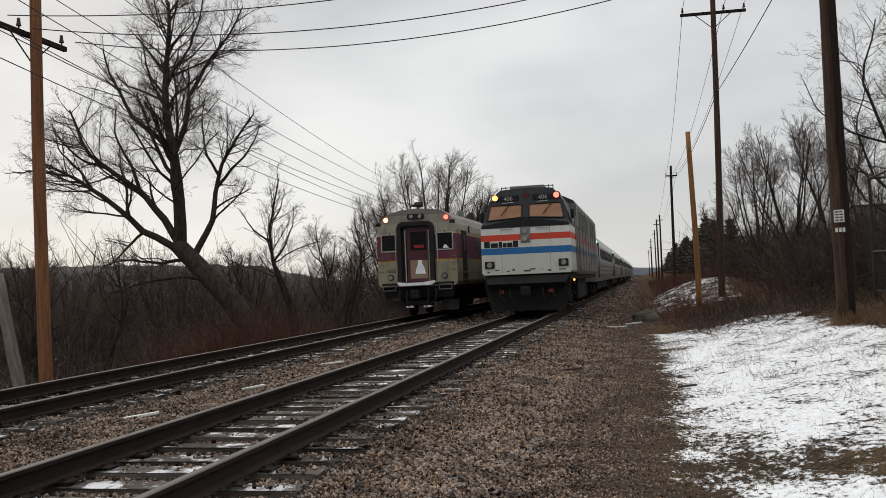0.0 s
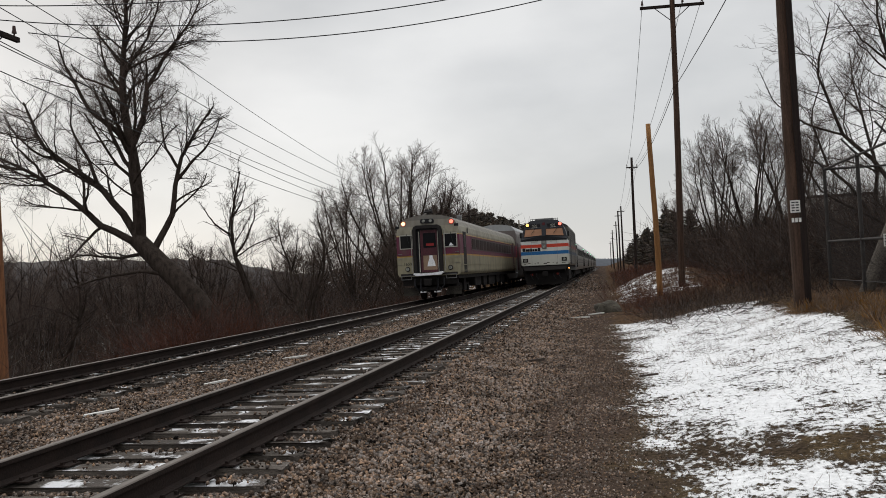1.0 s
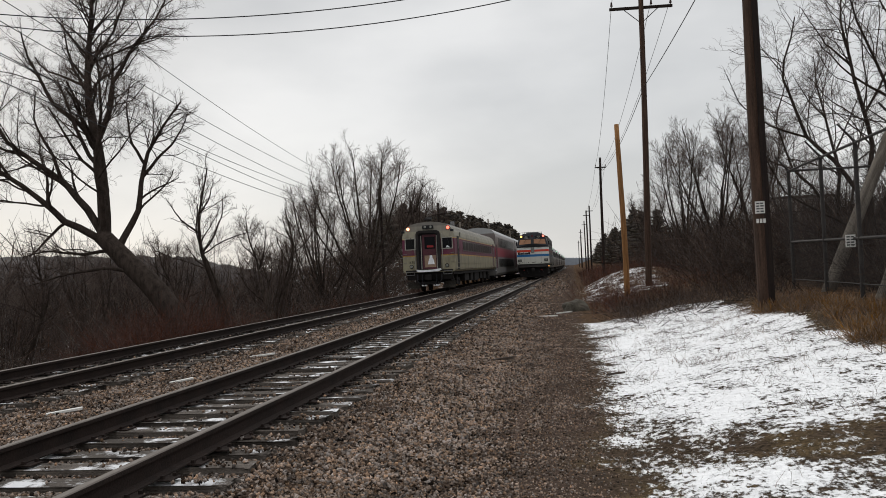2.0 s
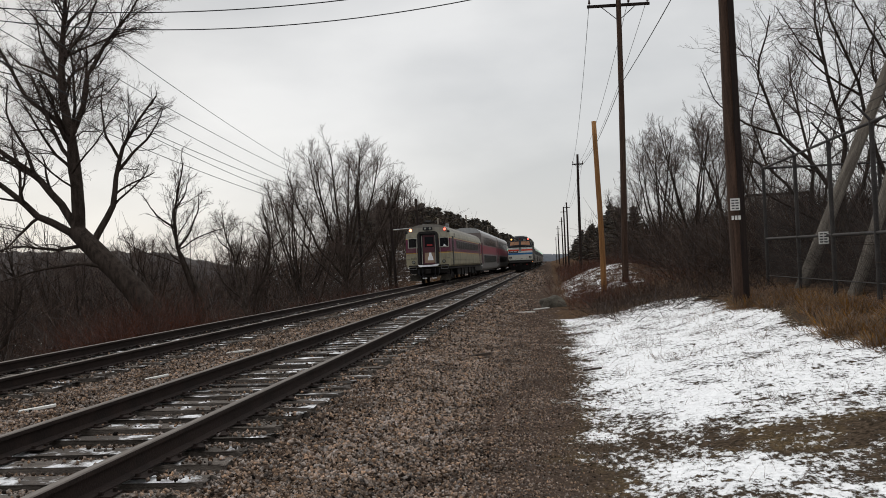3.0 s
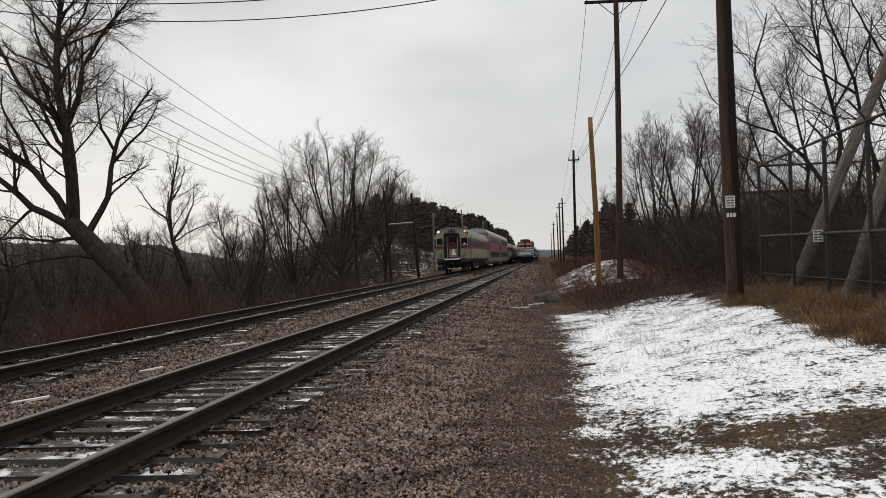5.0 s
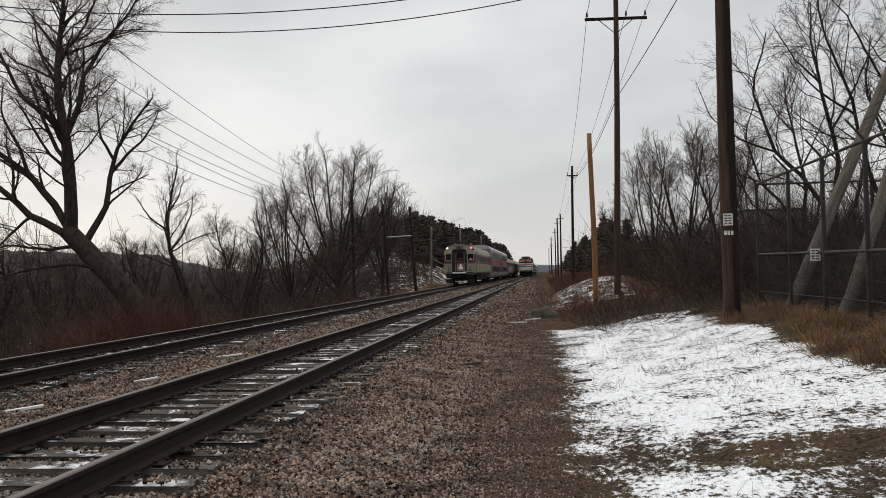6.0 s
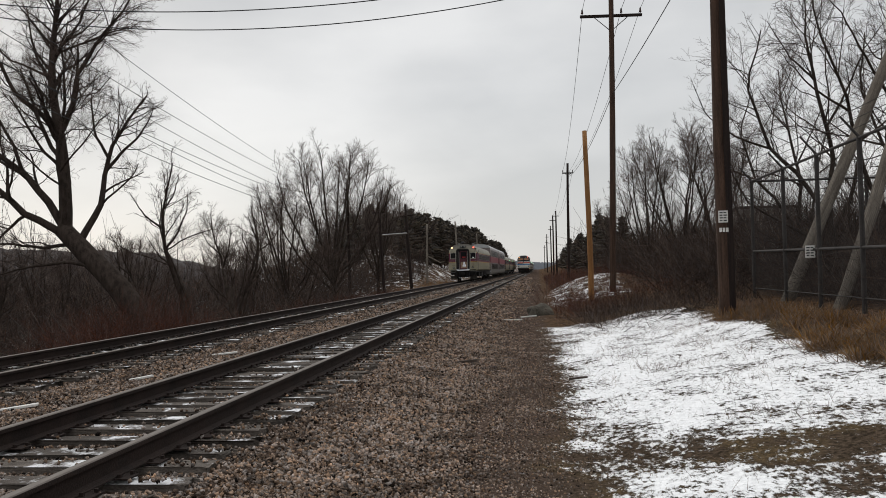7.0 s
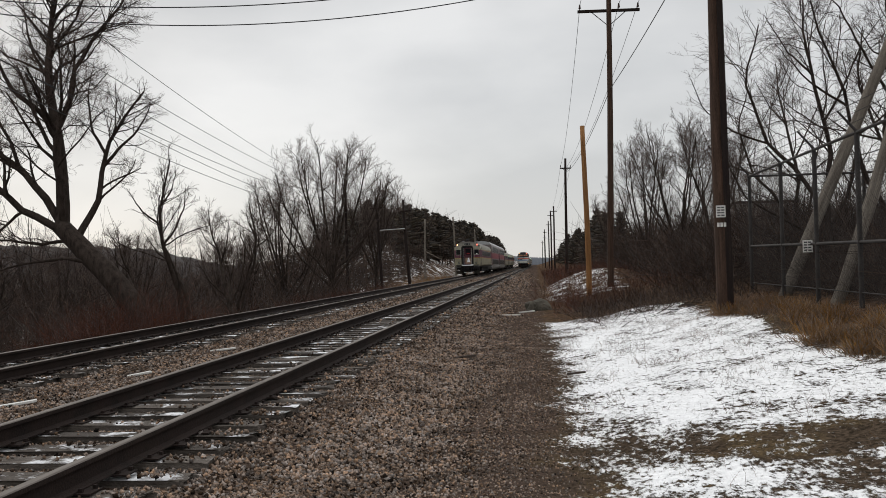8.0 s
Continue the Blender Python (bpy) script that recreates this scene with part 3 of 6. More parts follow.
CAB_CAR_PAINT = banded("commuter_car_paint", [(0, (0.25, 0.228, 0.155)), (2.10, (0.44, 0.25, 0.05)), (2.17, (0.115, 0.026, 0.052)), (3.10, (0.50, 0.34, 0.12)),
                                              (3.14, (0.25, 0.235, 0.180)), (3.55, (0.20, 0.188, 0.155)), (3.86, (0.135, 0.125, 0.112))], 0.55, grime=0.55)
BILEVEL_PAINT = banded("bilevel_coach_paint", [(0, (0.15, 0.146, 0.140)), (2.20, (0.22, 0.030, 0.050)), (3.05, (0.14, 0.118, 0.112)), (4.3, (0.30, 0.305, 0.305))], 0.4, grime=0.25)
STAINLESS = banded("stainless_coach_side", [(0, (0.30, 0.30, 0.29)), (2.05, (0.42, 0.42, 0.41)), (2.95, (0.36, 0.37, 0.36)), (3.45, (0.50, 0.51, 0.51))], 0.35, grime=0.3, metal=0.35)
GLASS_TAN = glassy("windshield_with_tan_blind", (0.33, 0.175, 0.105), 0.2)
GLASS_DARK = glassy("dark_coach_glass", (0.010, 0.010, 0.012), 0.3)
GLASS_GREY = glassy("grey_cab_glass", (0.016, 0.016, 0.016), 0.35)
DOOR_RED = surface("maroon_end_door", (0.085, 0.026, 0.034), (0.045, 0.015, 0.020), 0.5, 0, 2, 30, 0.1)
DOOR_TAN = surface("tan_door_panel", (0.27, 0.19, 0.13), (0.18, 0.12, 0.085), 0.6, 0, 2, 30, 0.1)
RED_CLOTH = surface("red_board_behind_glass", (0.30, 0.03, 0.03), (0.16, 0.015, 0.015), 0.6, 0, 2, 30, 0)
TRIM_PALE = surface("pale_window_rubber", (0.40, 0.39, 0.35), (0.26, 0.25, 0.22), 0.5, 0, 3, 30, 0.1)
SNOW_CAKE = surface("caked_snow", (0.82, 0.83, 0.85), (0.55, 0.56, 0.58), 0.9, 0, 6, 40, 0.6)
LENS_GREY = surface("unlit_lamp_glass", (0.30, 0.31, 0.28), (0.10, 0.10, 0.09), 0.15, 0.2, 6, 20, 0)
RED_PAINT = surface("red_fittings", (0.35, 0.04, 0.025), (0.2, 0.025, 0.02), 0.5, 0, 4, 30, 0.1)
LAMP_WARM = glow("warm_headlight", (1.0, 0.50, 0.26), 2.6)
LAMP_AMBER = glow("amber_headlight", (1.0, 0.48, 0.12), 2.2)
LAMP_RED = glow("red_marker_light", (1.0, 0.16, 0.10), 2.2)
LAMP_PINK = glow("pale_red_marker_light", (1.0, 0.15, 0.10), 2.4)
LAMP_GREEN = glow("small_green_lamp", (0.35, 1.0, 0.55), 1.2)


def lettering(name, text, size, material, parent, m, label=""):
    cu = bpy.data.curves.new(name, "FONT")
    cu.body, cu.size, cu.align_x, cu.extrude = text, size, "CENTER", 0.004
    ob = bpy.data.objects.new(name, cu)
    scene.collection.objects.link(ob)
    bpy.context.view_layer.update()
    me = bpy.data.meshes.new_from_object(ob.evaluated_get(bpy.context.evaluated_depsgraph_get()))
    bpy.data.objects.remove(ob)
    return link_mesh(name, me, material, parent, label, m)


def panel(name, parent, pts, thick, material, label=""):
    """A thin plate with the given corners, drawn outwards by thick along its normal."""
    bm = bmesh.new()
    f = sheet(bm, pts)
    f.normal_update()
    out = bmesh.ops.extrude_face_region(bm, geom=[f])
    nrm = f.normal.copy()
    for v in out["geom"]:
        if isinstance(v, bmesh.types.BMVert):
            v.co += nrm * thick
    return part(name, bm, material, parent, label)


def ring_frame(bm, x0, x1, z0, z1, w, y0, y1):
    """A rectangular frame in the x-z plane."""
    box(bm, x0 - w, x0, y0, y1, z0 - w, z1 + w, 0.012)
    box(bm, x1, x1 + w, y0, y1, z0 - w, z1 + w, 0.012)
    box(bm, x0, x1, y0, y1, z1, z1 + w, 0.0)
    box(bm, x0, x1, y0, y1, z0 - w, z0, 0.0)
    return bm


def disc(name, parent, x, y, z, r, depth, material, label="", rim=None):
    bm = bmesh.new()
    rod(bm, (x, y, z), (x, y - depth, z), r, r * 0.85, 18)
    lamp = part(name, bm, material, parent, label)
    if rim:
        bm = bmesh.new()
        rod(bm, (x, y + 0.01, z), (x, y - depth * 0.6, z), r * 1.3, r * 1.22, 18)
        part("rim", bm, rim, lamp)
    return lamp


def truck(parent, y, wheelbase, r=0.46):
    bm = bmesh.new()
    for s in (-1, 1):
        box(bm, s * 0.98 - 0.09, s * 0.98 + 0.09, y - wheelbase * 0.75, y + wheelbase * 0.75, 0.42, 0.74, 0.03)
        box(bm, s * 1.10 - 0.08, s * 1.10 + 0.08, y - 0.35, y + 0.35, 0.34, 0.95, 0.03)
        for k in (-0.5, 0.5):
            box(bm, s * 1.05 - 0.10, s * 1.05 + 0.10, y + k * wheelbase - 0.18, y + k * wheelbase + 0.18, 0.28, 0.62, 0.03)
    box(bm, -0.98, 0.98, y - 0.3, y + 0.3, 0.5, 0.85)
    tr = part("truck", bm, UNDERFRAME, parent)
    for s in (-1, 1):
        for k in (-0.5, 0.5):
            bm = bmesh.new()
            rod(bm, (s * 0.70, y + k * wheelbase, r), (s * 0.83, y + k * wheelbase, r), r, r, 20)
            rod(bm, (s * 0.66, y + k * wheelbase, r), (s * 0.71, y + k * wheelbase, r), r + 0.03, r + 0.03, 20)
            part("wheel", bm, RAIL_SIDE, tr)
    return tr


def coupler(parent, y0, y1):
    bm = bmesh.new()
    box(bm, -0.09, 0.09, y0, y1, 0.74, 0.96, 0.02)
    box(bm, -0.16, 0.18, y0 - 0.12, y0 + 0.12, 0.70, 1.02, 0.05)
    return part("coupler", bm, UNDERFRAME, parent)


def locomotive(m):
    loco = thing("locomotive", m, "white, red and blue striped diesel unit with tan windshields", "locomotive", "passenger train in the near track")
    prof = [(1.52, 1.45), (1.58, 1.52), (1.58, 2.55), (1.58, 3.08), (1.52, 3.34), (1.44, 3.72), (1.33, 4.02), (1.05, 4.40), (0.92, 4.50), (0.0, 4.56)]

    def nose(z):
        return 0.0 if z <= 3.09 else 0.10 + (z - 3.08) * 0.42
    bm = bmesh.new()
    hull(bm, prof, nose, 3.4)
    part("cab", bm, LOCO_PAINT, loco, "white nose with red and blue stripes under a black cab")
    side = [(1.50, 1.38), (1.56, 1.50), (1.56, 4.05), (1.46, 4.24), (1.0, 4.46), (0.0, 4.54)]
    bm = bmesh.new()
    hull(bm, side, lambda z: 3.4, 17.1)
    part("car_body", bm, LOCO_SIDE, loco, "grey sides striped red and blue, dimmer than the nose, with grime")
    # panel joints and doors along both sides
    for s in (-1, 1):
        for k, y in enumerate((4.6, 6.4, 8.2, 10.0, 11.8, 13.6, 15.4)):
            bm = bmesh.new()
            box(bm, s * 1.55, s * 1.585, y, y + 0.07, 1.45, 4.0)
            part("side_rib", bm, STEEL_GREY, loco)
        for y in (5.0, 6.8, 8.6, 12.2, 14.0):
            bm = bmesh.new()
            for z in range(5):
                box(bm, s * 1.55, s * 1.575, y, y + 1.1, 3.2 + z * 0.15, 3.28 + z * 0.15)
            part("louvre", bm, BLACK_PAINT, loco)
        bm = bmesh.new()
        box(bm, s * 1.57, s * 1.60, 0.5, 1.5, 3.22, 3.75, 0.01)
        part("side_window", bm, GLASS_DARK, loco)
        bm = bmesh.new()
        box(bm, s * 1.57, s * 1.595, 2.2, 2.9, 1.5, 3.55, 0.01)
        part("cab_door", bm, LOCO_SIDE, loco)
        bm = bmesh.new()
        rod(bm, (s * 1.66, 2.1, 1.5), (s * 1.66, 2.1, 3.2), 0.02, sides=6)
        part("grab_rail", bm, STEEL_GREY, loco)
        bm = bmesh.new()
        rod(bm, (s * 1.66, 3.0, 1.5), (s * 1.66, 3.0, 3.2), 0.02, sides=6)
        part("grab_rail", bm, STEEL_GREY, loco)
        bm = bmesh.new()
        box(bm, s * 1.57, s * 1.68, 0.62, 0.70, 3.35, 3.70, 0.02)
        part("mirror", bm, BLACK_PAINT, loco)
    # windshields
    for s in (-1, 1):
        z0, z1 = 3.38, 3.93
        a, b = 0.13, (1.36, 1.26)
        zin = 3.46
        pts = [(s * a, nose(zin) - 0.005, zin), (s * b[0], nose(z0) - 0.005, z0), (s * b[1], nose(z1) - 0.005, z1), (s * a, nose(z1) - 0.005, z1)]
        if s < 0:
            pts = pts[::-1]
        win = panel("windshield", loco, pts, 0.012, GLASS_TAN, "tan blind behind the windshield")
        bm = bmesh.new()
        for p, q in zip(pts, pts[1:] + pts[:1]):
            rod(bm, (p[0], p[1] - 0.01, p[2]), (q[0], q[1] - 0.01, q[2]), 0.022, sides=6)
        part("gasket", bm, BLACK_PAINT, win)
        bm = bmesh.new()
        rod(bm, (s * 0.75 + 0.2, nose(3.98) - 0.05, 3.98), (s * 0.75 - 0.12, nose(3.55) - 0.05, 3.55), 0.014, sides=6)
        part("wiper", bm, BLACK_PAINT, win)
        bm = bmesh.new()
        box(bm, s * 0.73 - 0.48, s * 0.73 + 0.48, nose(4.15) - 0.05, nose(4.15) + 0.1, 4.06, 4.28, 0.02)
        board = part("number_board", bm, BLACK_PAINT, loco, "black number board with white figures")
        lettering("number", "406", 0.22, TRIM_PALE, board, pose(s * 0.62, nose(4.15) - 0.056, 4.095, 90, 0, 0), "white figures")
        disc("ditch_light", loco, s * 1.10, nose(4.36) - 0.02, 4.21, 0.115, 0.16, LAMP_AMBER if s < 0 else LAMP_PINK, "lit amber lamp" if s < 0 else "lit red lamp", BLACK_PAINT)
        bm = bmesh.new()
        box(bm, s * 1.30 - 0.17, s * 1.30 + 0.17, -0.05, 0.02, 1.68, 1.93, 0.02)
        hl = part("headlight_box", bm, STEEL_DARK, loco, "dark box around an unlit headlight")
        disc("lens", hl, s * 1.30, -0.05, 1.80, 0.10, 0.03, LENS_GREY)
        bm = bmesh.new()
        rod(bm, (s * 0.62 - 0.22, -0.05, 3.04), (s * 0.62 + 0.22, -0.05, 3.06), 0.018, sides=6)
        part("grab_iron", bm, TRIM_PALE, loco)
        bm = bmesh.new()
        rod(bm, (s * 0.62 - 0.20, nose(3.98) - 0.08, 4.0), (s * 0.62 + 0.2, nose(3.98) - 0.08, 4.02), 0.014, sides=6)
        part("grab_iron", bm, TRIM_PALE, loco)
    disc("red_beacon", loco, 0.0, nose(4.25) + 0.02, 4.25, 0.12, 0.06, surface("dark_red_lens", (0.10, 0.015, 0.02), (0.06, 0.01, 0.012), 0.2, 0, 2, 10, 0), "unlit dark red lamp")
    bm = bmesh.new()
    box(bm, -0.17, 0.17, -0.06, 0.02, 2.56, 3.10, 0.03)
    tw = part("twin_headlight", bm, STEEL_GREY, loco, "grey box with two unlit round lamps")
    for z in (2.70, 2.95):
        disc("lens", tw, 0, -0.06, z, 0.105, 0.03, LENS_GREY)
    # the name on the nose, as plain dark blocks
    for k, (w, h) in enumerate(((0.20, 0.26), (0.26, 0.19), (0.12, 0.24), (0.13, 0.18), (0.19, 0.19), (0.18, 0.26))):
        x0 = -1.47 + (0, 0.23, 0.52, 0.67, 0.82, 1.03)[k]
        bm = bmesh.new()
        box(bm, x0, x0 + w, -0.012, 0.002, 2.41, 2.41 + h * 0.86)
        part("emblem_block", bm, BLACK_PAINT, loco, "dark block on the nose")
    # black brow above the nose, roof cluster, horns
    bm = bmesh.new()
    extrude_y(bm, [(-1.57, 3.10), (1.57, 3.10), (1.5, 3.20), (0, 3.44), (-1.5, 3.20)], -0.015, 0.16)
    part("brow", bm, BLACK_PAINT, loco, "black anti-glare brow")
    bm = bmesh.new()
    box(bm, -0.62, 0.62, 1.0, 2.2, 4.52, 4.66, 0.03)
    part("roof_unit", bm, STEEL_GREY, loco, "grey flat roof box")
    for s in (-1, 1):
        bm = bmesh.new()
        for x in (0.94, 0.78):
            rod(bm, (s * x, 1.1, 4.42), (s * x, 1.1, 4.66), 0.02, sides=6)
        rod(bm, (s * 0.95, 1.1, 4.62), (s * 0.62, 1.1, 4.62), 0.018, sides=6)
        part("roof_rail", bm, STEEL_GREY, loco)
    for y in (6.5, 9.0, 11.5, 14.0):
        bm = bmesh.new()
        rod(bm, (0, y, 4.48), (0, y, 4.68), 0.62, 0.58, 20)
        part("roof_fan", bm, STEEL_DARK, loco)
    # road dirt along the foot of the nose, seams and latches
    dirt = surface("nose_grime", (0.10, 0.085, 0.07), (0.05, 0.04, 0.035), 0.9, 0, 5, 30, 0.2)
    rl = random.Random(4)
    for k in range(9):
        x = -1.35 + 0.3 * k + rl.uniform(-0.08, 0.08)
        w, h = rl.uniform(0.06, 0.28), rl.uniform(0.015, 0.05)
        bm = bmesh.new()
        box(bm, x, x + w, -0.006, 0.002, 1.50 + rl.uniform(0, 0.16), 1.55 + h)
        part("scuff", bm, dirt, loco, "dark scuff on the white nose")
    for x in (-0.86, 0.86):
        bm = bmesh.new()
        box(bm, x - 0.006, x + 0.006, -0.005, 0.002, 1.5, 3.08)
        part("seam", bm, STEEL_GREY, loco)
    # pilot and running gear
    bm = bmesh.new()
    f = [(-1.50, 0.95), (-1.50, 1.40), (1.50, 1.40), (1.50, 0.95), (1.28, 0.16), (-1.28, 0.16)]
    extrude_y(bm, f, 0.05, 0.30)
    part("pilot", bm, UNDERFRAME, loco, "black steel pilot plate")
    bm = bmesh.new()
    sheet(bm, [(-1.5, 0.04, 1.38), (1.5, 0.04, 1.38), (1.35, -0.30, 1.12), (-1.35, -0.30, 1.12)])
    sheet(bm, [(-1.35, -0.30, 1.12), (1.35, -0.30, 1.12), (1.3, 0.03, 0.9), (-1.3, 0.03, 0.9)])
    sheet(bm, [(-1.5, 0.04, 1.38), (-1.35, -0.30, 1.12), (-1.3, 0.03, 0.9)])
    sheet(bm, [(1.5, 0.04, 1.38), (1.35, -0.30, 1.12), (1.3, 0.03, 0.9)])
    part("anticlimber", bm, UNDERFRAME, loco)
    coupler(loco, -0.55, 0.4)
    for x in (-0.95, -0.6, 0.55, 0.92):
        bm = bmesh.new()
        rod(bm, (x, -0.08, 0.95), (x, -0.16, 0.72), 0.03, sides=6)
        rod(bm, (x, -0.16, 0.72), (x + 0.12, -0.12, 0.5), 0.03, sides=6)
        part("air_hose", bm, BLACK_PAINT, loco)
    for x in (-0.92, 0.82):
        bm = bmesh.new()
        box(bm, x - 0.08, x + 0.08, -0.03, 0.06, 0.78, 0.9, 0.01)
        part("red_valve", bm, RED_PAINT, loco, "small red valve")
    for s in (-1, 1):
        bm = bmesh.new()
        rod(bm, (s * 0.78 - 0.25, -0.02, 1.02), (s * 0.78 + 0.25, -0.02, 1.08), 0.016, sides=6)
        part("uncoupling_lever", bm, TRIM_PALE, loco)
        for k in range(3):
            bm = bmesh.new()
            box(bm, s * 1.32, s * 1.56, 1.0, 1.5, 0.35 + k * 0.34, 0.39 + k * 0.34)
            part("cab_step", bm, UNDERFRAME, loco)
    disc("marker_lamp", loco, 1.52, 1.5, 1.18, 0.04, 0.04, LAMP_AMBER, "small lit amber lamp")
    bm = bmesh.new()
    box(bm, -1.3, 1.3, 6.2, 10.9, 0.35, 1.3, 0.1)
    part("fuel_tank", bm, UNDERFRAME, loco)
    bm = bmesh.new()
    box(bm, -1.45, 1.45, 0.3, 17.0, 1.2, 1.42)
    part("sill", bm, UNDERFRAME, loco)
    truck(loco, 3.6, 2.74, 0.5)
    truck(loco, 13.4, 2.74, 0.5)
    return loco


def cab_car(m):
    car = thing("control_car", m, "beige and maroon commuter control car with a recessed end door", "rail car", "commuter train on the far track")
    prof = [(1.46, 1.16), (1.55, 1.28), (1.55, 2.6), (1.54, 3.25), (1.48, 3.50), (1.34, 3.76), (1.08, 3.95), (0.62, 4.07), (0.0, 4.11)]

    def nose(z):
        return 0.0 if z < 3.3 else (z - 3.3) * 0.12
    bm = bmesh.new()
    hull(bm, prof, nose, 25.9)
    part("body", bm, CAB_CAR_PAINT, car, "beige sides with a maroon band and yellow lines")
    # end door in its dark frame
    bm = bmesh.new()
    for x0, x1 in ((-0.72, -0.55), (0.55, 0.72)):
        box(bm, x0, x1, -0.20, 0.05, 1.28, 3.38, 0.04)
    extrude_y(bm, [(-0.72, 3.36), (-0.66, 3.52), (-0.52, 3.60), (0.52, 3.60), (0.66, 3.52), (0.72, 3.36), (0.55, 3.36), (0.5, 3.44), (-0.5, 3.44), (-0.55, 3.36)], -0.20, 0.05)
    part("door_frame", bm, STEEL_DARK, car, "dark rounded frame around the end door")
    # flat black plate: the recess's darkness is put into its colour
    bm = bmesh.new()
    box(bm, -0.55, 0.55, -0.02, 0.04, 1.32, 3.44)
    part("vestibule", bm, BLACK_PAINT, car)
    bm = bmesh.new()
    box(bm, -0.36, 0.46, -0.05, -0.02, 1.34, 3.36, 0.01)
    door = part("end_door", bm, DOOR_RED, car, "maroon end door with a window")
    bm = bmesh.new()
    box(bm, -0.22, 0.40, -0.065, -0.05, 2.52, 3.22, 0.006)
    part("pane", bm, GLASS_DARK, door)
    bm = bmesh.new()
    box(bm, -0.08, 0.30, -0.07, -0.06, 2.60, 2.72)
    part("red_board", bm, RED_CLOTH, door, "red board behind the glass")
    bm = bmesh.new()
    box(bm, -0.25, 0.43, -0.06, -0.05, 1.45, 2.14, 0.006)
    part("door_panel", bm, DOOR_TAN, door, "tan lower door panel")
    bm = bmesh.new()
    extrude_y(bm, [(-0.06, 1.62), (0.34, 1.62), (0.30, 1.84), (0.22, 2.0), (0.20, 2.14), (0.06, 2.14), (0.05, 1.98), (-0.02, 1.82)], -0.068, -0.06)
    part("white_cutout", bm, SNOW_CAKE, door, "white bell-shaped cut-out")
    for x in (-0.42, 0.50):
        bm = bmesh.new()
        rod(bm, (x, -0.08, 1.35), (x, -0.08, 3.3), 0.022, sides=8)
        part("handrail", bm, TRIM_PALE, car, "pale handrail beside the end door")
    bm = bmesh.new()
    extrude_y(bm, [(-0.72, 1.26), (-0.6, 1.18), (0.6, 1.20), (0.74, 1.30), (0.70, 1.36), (0.2, 1.30), (-0.4, 1.29), (-0.70, 1.33)], -0.30, 0.02)
    part("snowy_sill", bm, SNOW_CAKE, car, "snow caked on the door sill")
    for s in (-1, 1):
        xc = s * 1.08 + 0.02
        bm = bmesh.new()
        box(bm, xc - 0.30, xc + 0.30, -0.015, 0.02, 2.52, 3.14, 0.01)
        win = part("cab_window", bm, GLASS_GREY if s < 0 else GLASS_DARK, car, "dark cab window in a pale frame")
        bm = bmesh.new()
        ring_frame(bm, xc - 0.29, xc + 0.29, 2.53, 3.13, 0.042, -0.035, 0.02)
        part("frame", bm, TRIM_PALE, win, "pale rubber window frame")
        bm = bmesh.new()
        rod(bm, (xc + 0.02, -0.05, 3.22), (xc + 0.12, -0.05, 2.75), 0.013, sides=6)
        part("wiper", bm, BLACK_PAINT, win)
        disc("marker_light", car, s * 1.18, nose(3.72) + 0.01, 3.72, 0.10, 0.07, LAMP_WARM if s < 0 else LAMP_RED, "lit white-orange lamp" if s < 0 else "lit red lamp", RED_PAINT)
        disc("headlight", car, s * 1.05, 0.01, 1.52, 0.095, 0.09, LENS_GREY, "unlit round headlight", STEEL_DARK)
        bm = bmesh.new()
        x0, x1 = s * 1.10 - 0.24, s * 1.10 + 0.24
        for a, b in (((x0, -0.12, 1.20), (x1, -0.12, 1.20)), ((x0, -0.12, 1.20), (x0, -0.12, 1.02)), ((x1, -0.12, 1.20), (x1, -0.12, 1.02)), ((x0, -0.12, 1.02), (x1, -0.12, 1.02))):
            rod(bm, a, b, 0.016, sides=6)
        part("step_rail", bm, STEEL_GREY, car)
        bm = bmesh.new()
        box(bm, s * 1.45 - 0.14, s * 1.45 + 0.06, 0.02, 0.10, 3.48, 3.62, 0.02)
        part("corner_lamp", bm, BLACK_PAINT, car)
        # snow-dusted skirts beside the truck
        bm = bmesh.new()
        extrude_y(bm, [(s * 0.62, 0.22), (s * 1.42, 0.22), (s * 1.46, 0.62), (s * 0.8, 0.62)], 0.55, 0.62)
        part("pilot_plate", bm, surface("dusty_pilot_plate", (0.07, 0.062, 0.052), (0.02, 0.018, 0.016), 0.9, 0, 3, 20, 0.3), car, "dusty pilot plate")
    # twin lamp over the door
    bm = bmesh.new()
    extrude_y(bm, [(-0.34, 3.78), (-0.30, 3.70), (0.30, 3.70), (0.34, 3.78), (0.30, 3.90), (-0.30, 3.90)], -0.03, 0.08)
    twin = part("twin_lamp", bm, BLACK_PAINT, car, "dark housing with two unlit lamps")
    for x in (-0.17, 0.17):
        disc("lens", twin, x, -0.03, 3.80, 0.08, 0.03, LENS_GREY)
    bm = bmesh.new()
    rod(bm, (-0.06, 0.7, 4.05), (-0.06, 0.7, 4.36), 0.06)
    rod(bm, (-0.28, 0.6, 4.27), (0.16, 0.6, 4.27), 0.05, 0.085)
    rod(bm, (-0.22, 0.75, 4.36), (0.12, 0.75, 4.36), 0.045, 0.08)
    part("roof_horn", bm, STEEL_DARK, car, "dark cluster of roof horns")
    for x, y in ((-0.75, 3.5), (0.85, 4.2)):
        bm = bmesh.new()
        box(bm, x - 0.12, x + 0.12, y, y + 0.3, 3.95, 4.28, 0.04)
        part("roof_vent", bm, STEEL_GREY, car)
    lettering("number", "1650", 0.20, BLACK_PAINT, car, pose(-1.04, -0.006, 1.70, 90, 0, 0), "dark figures 1650")
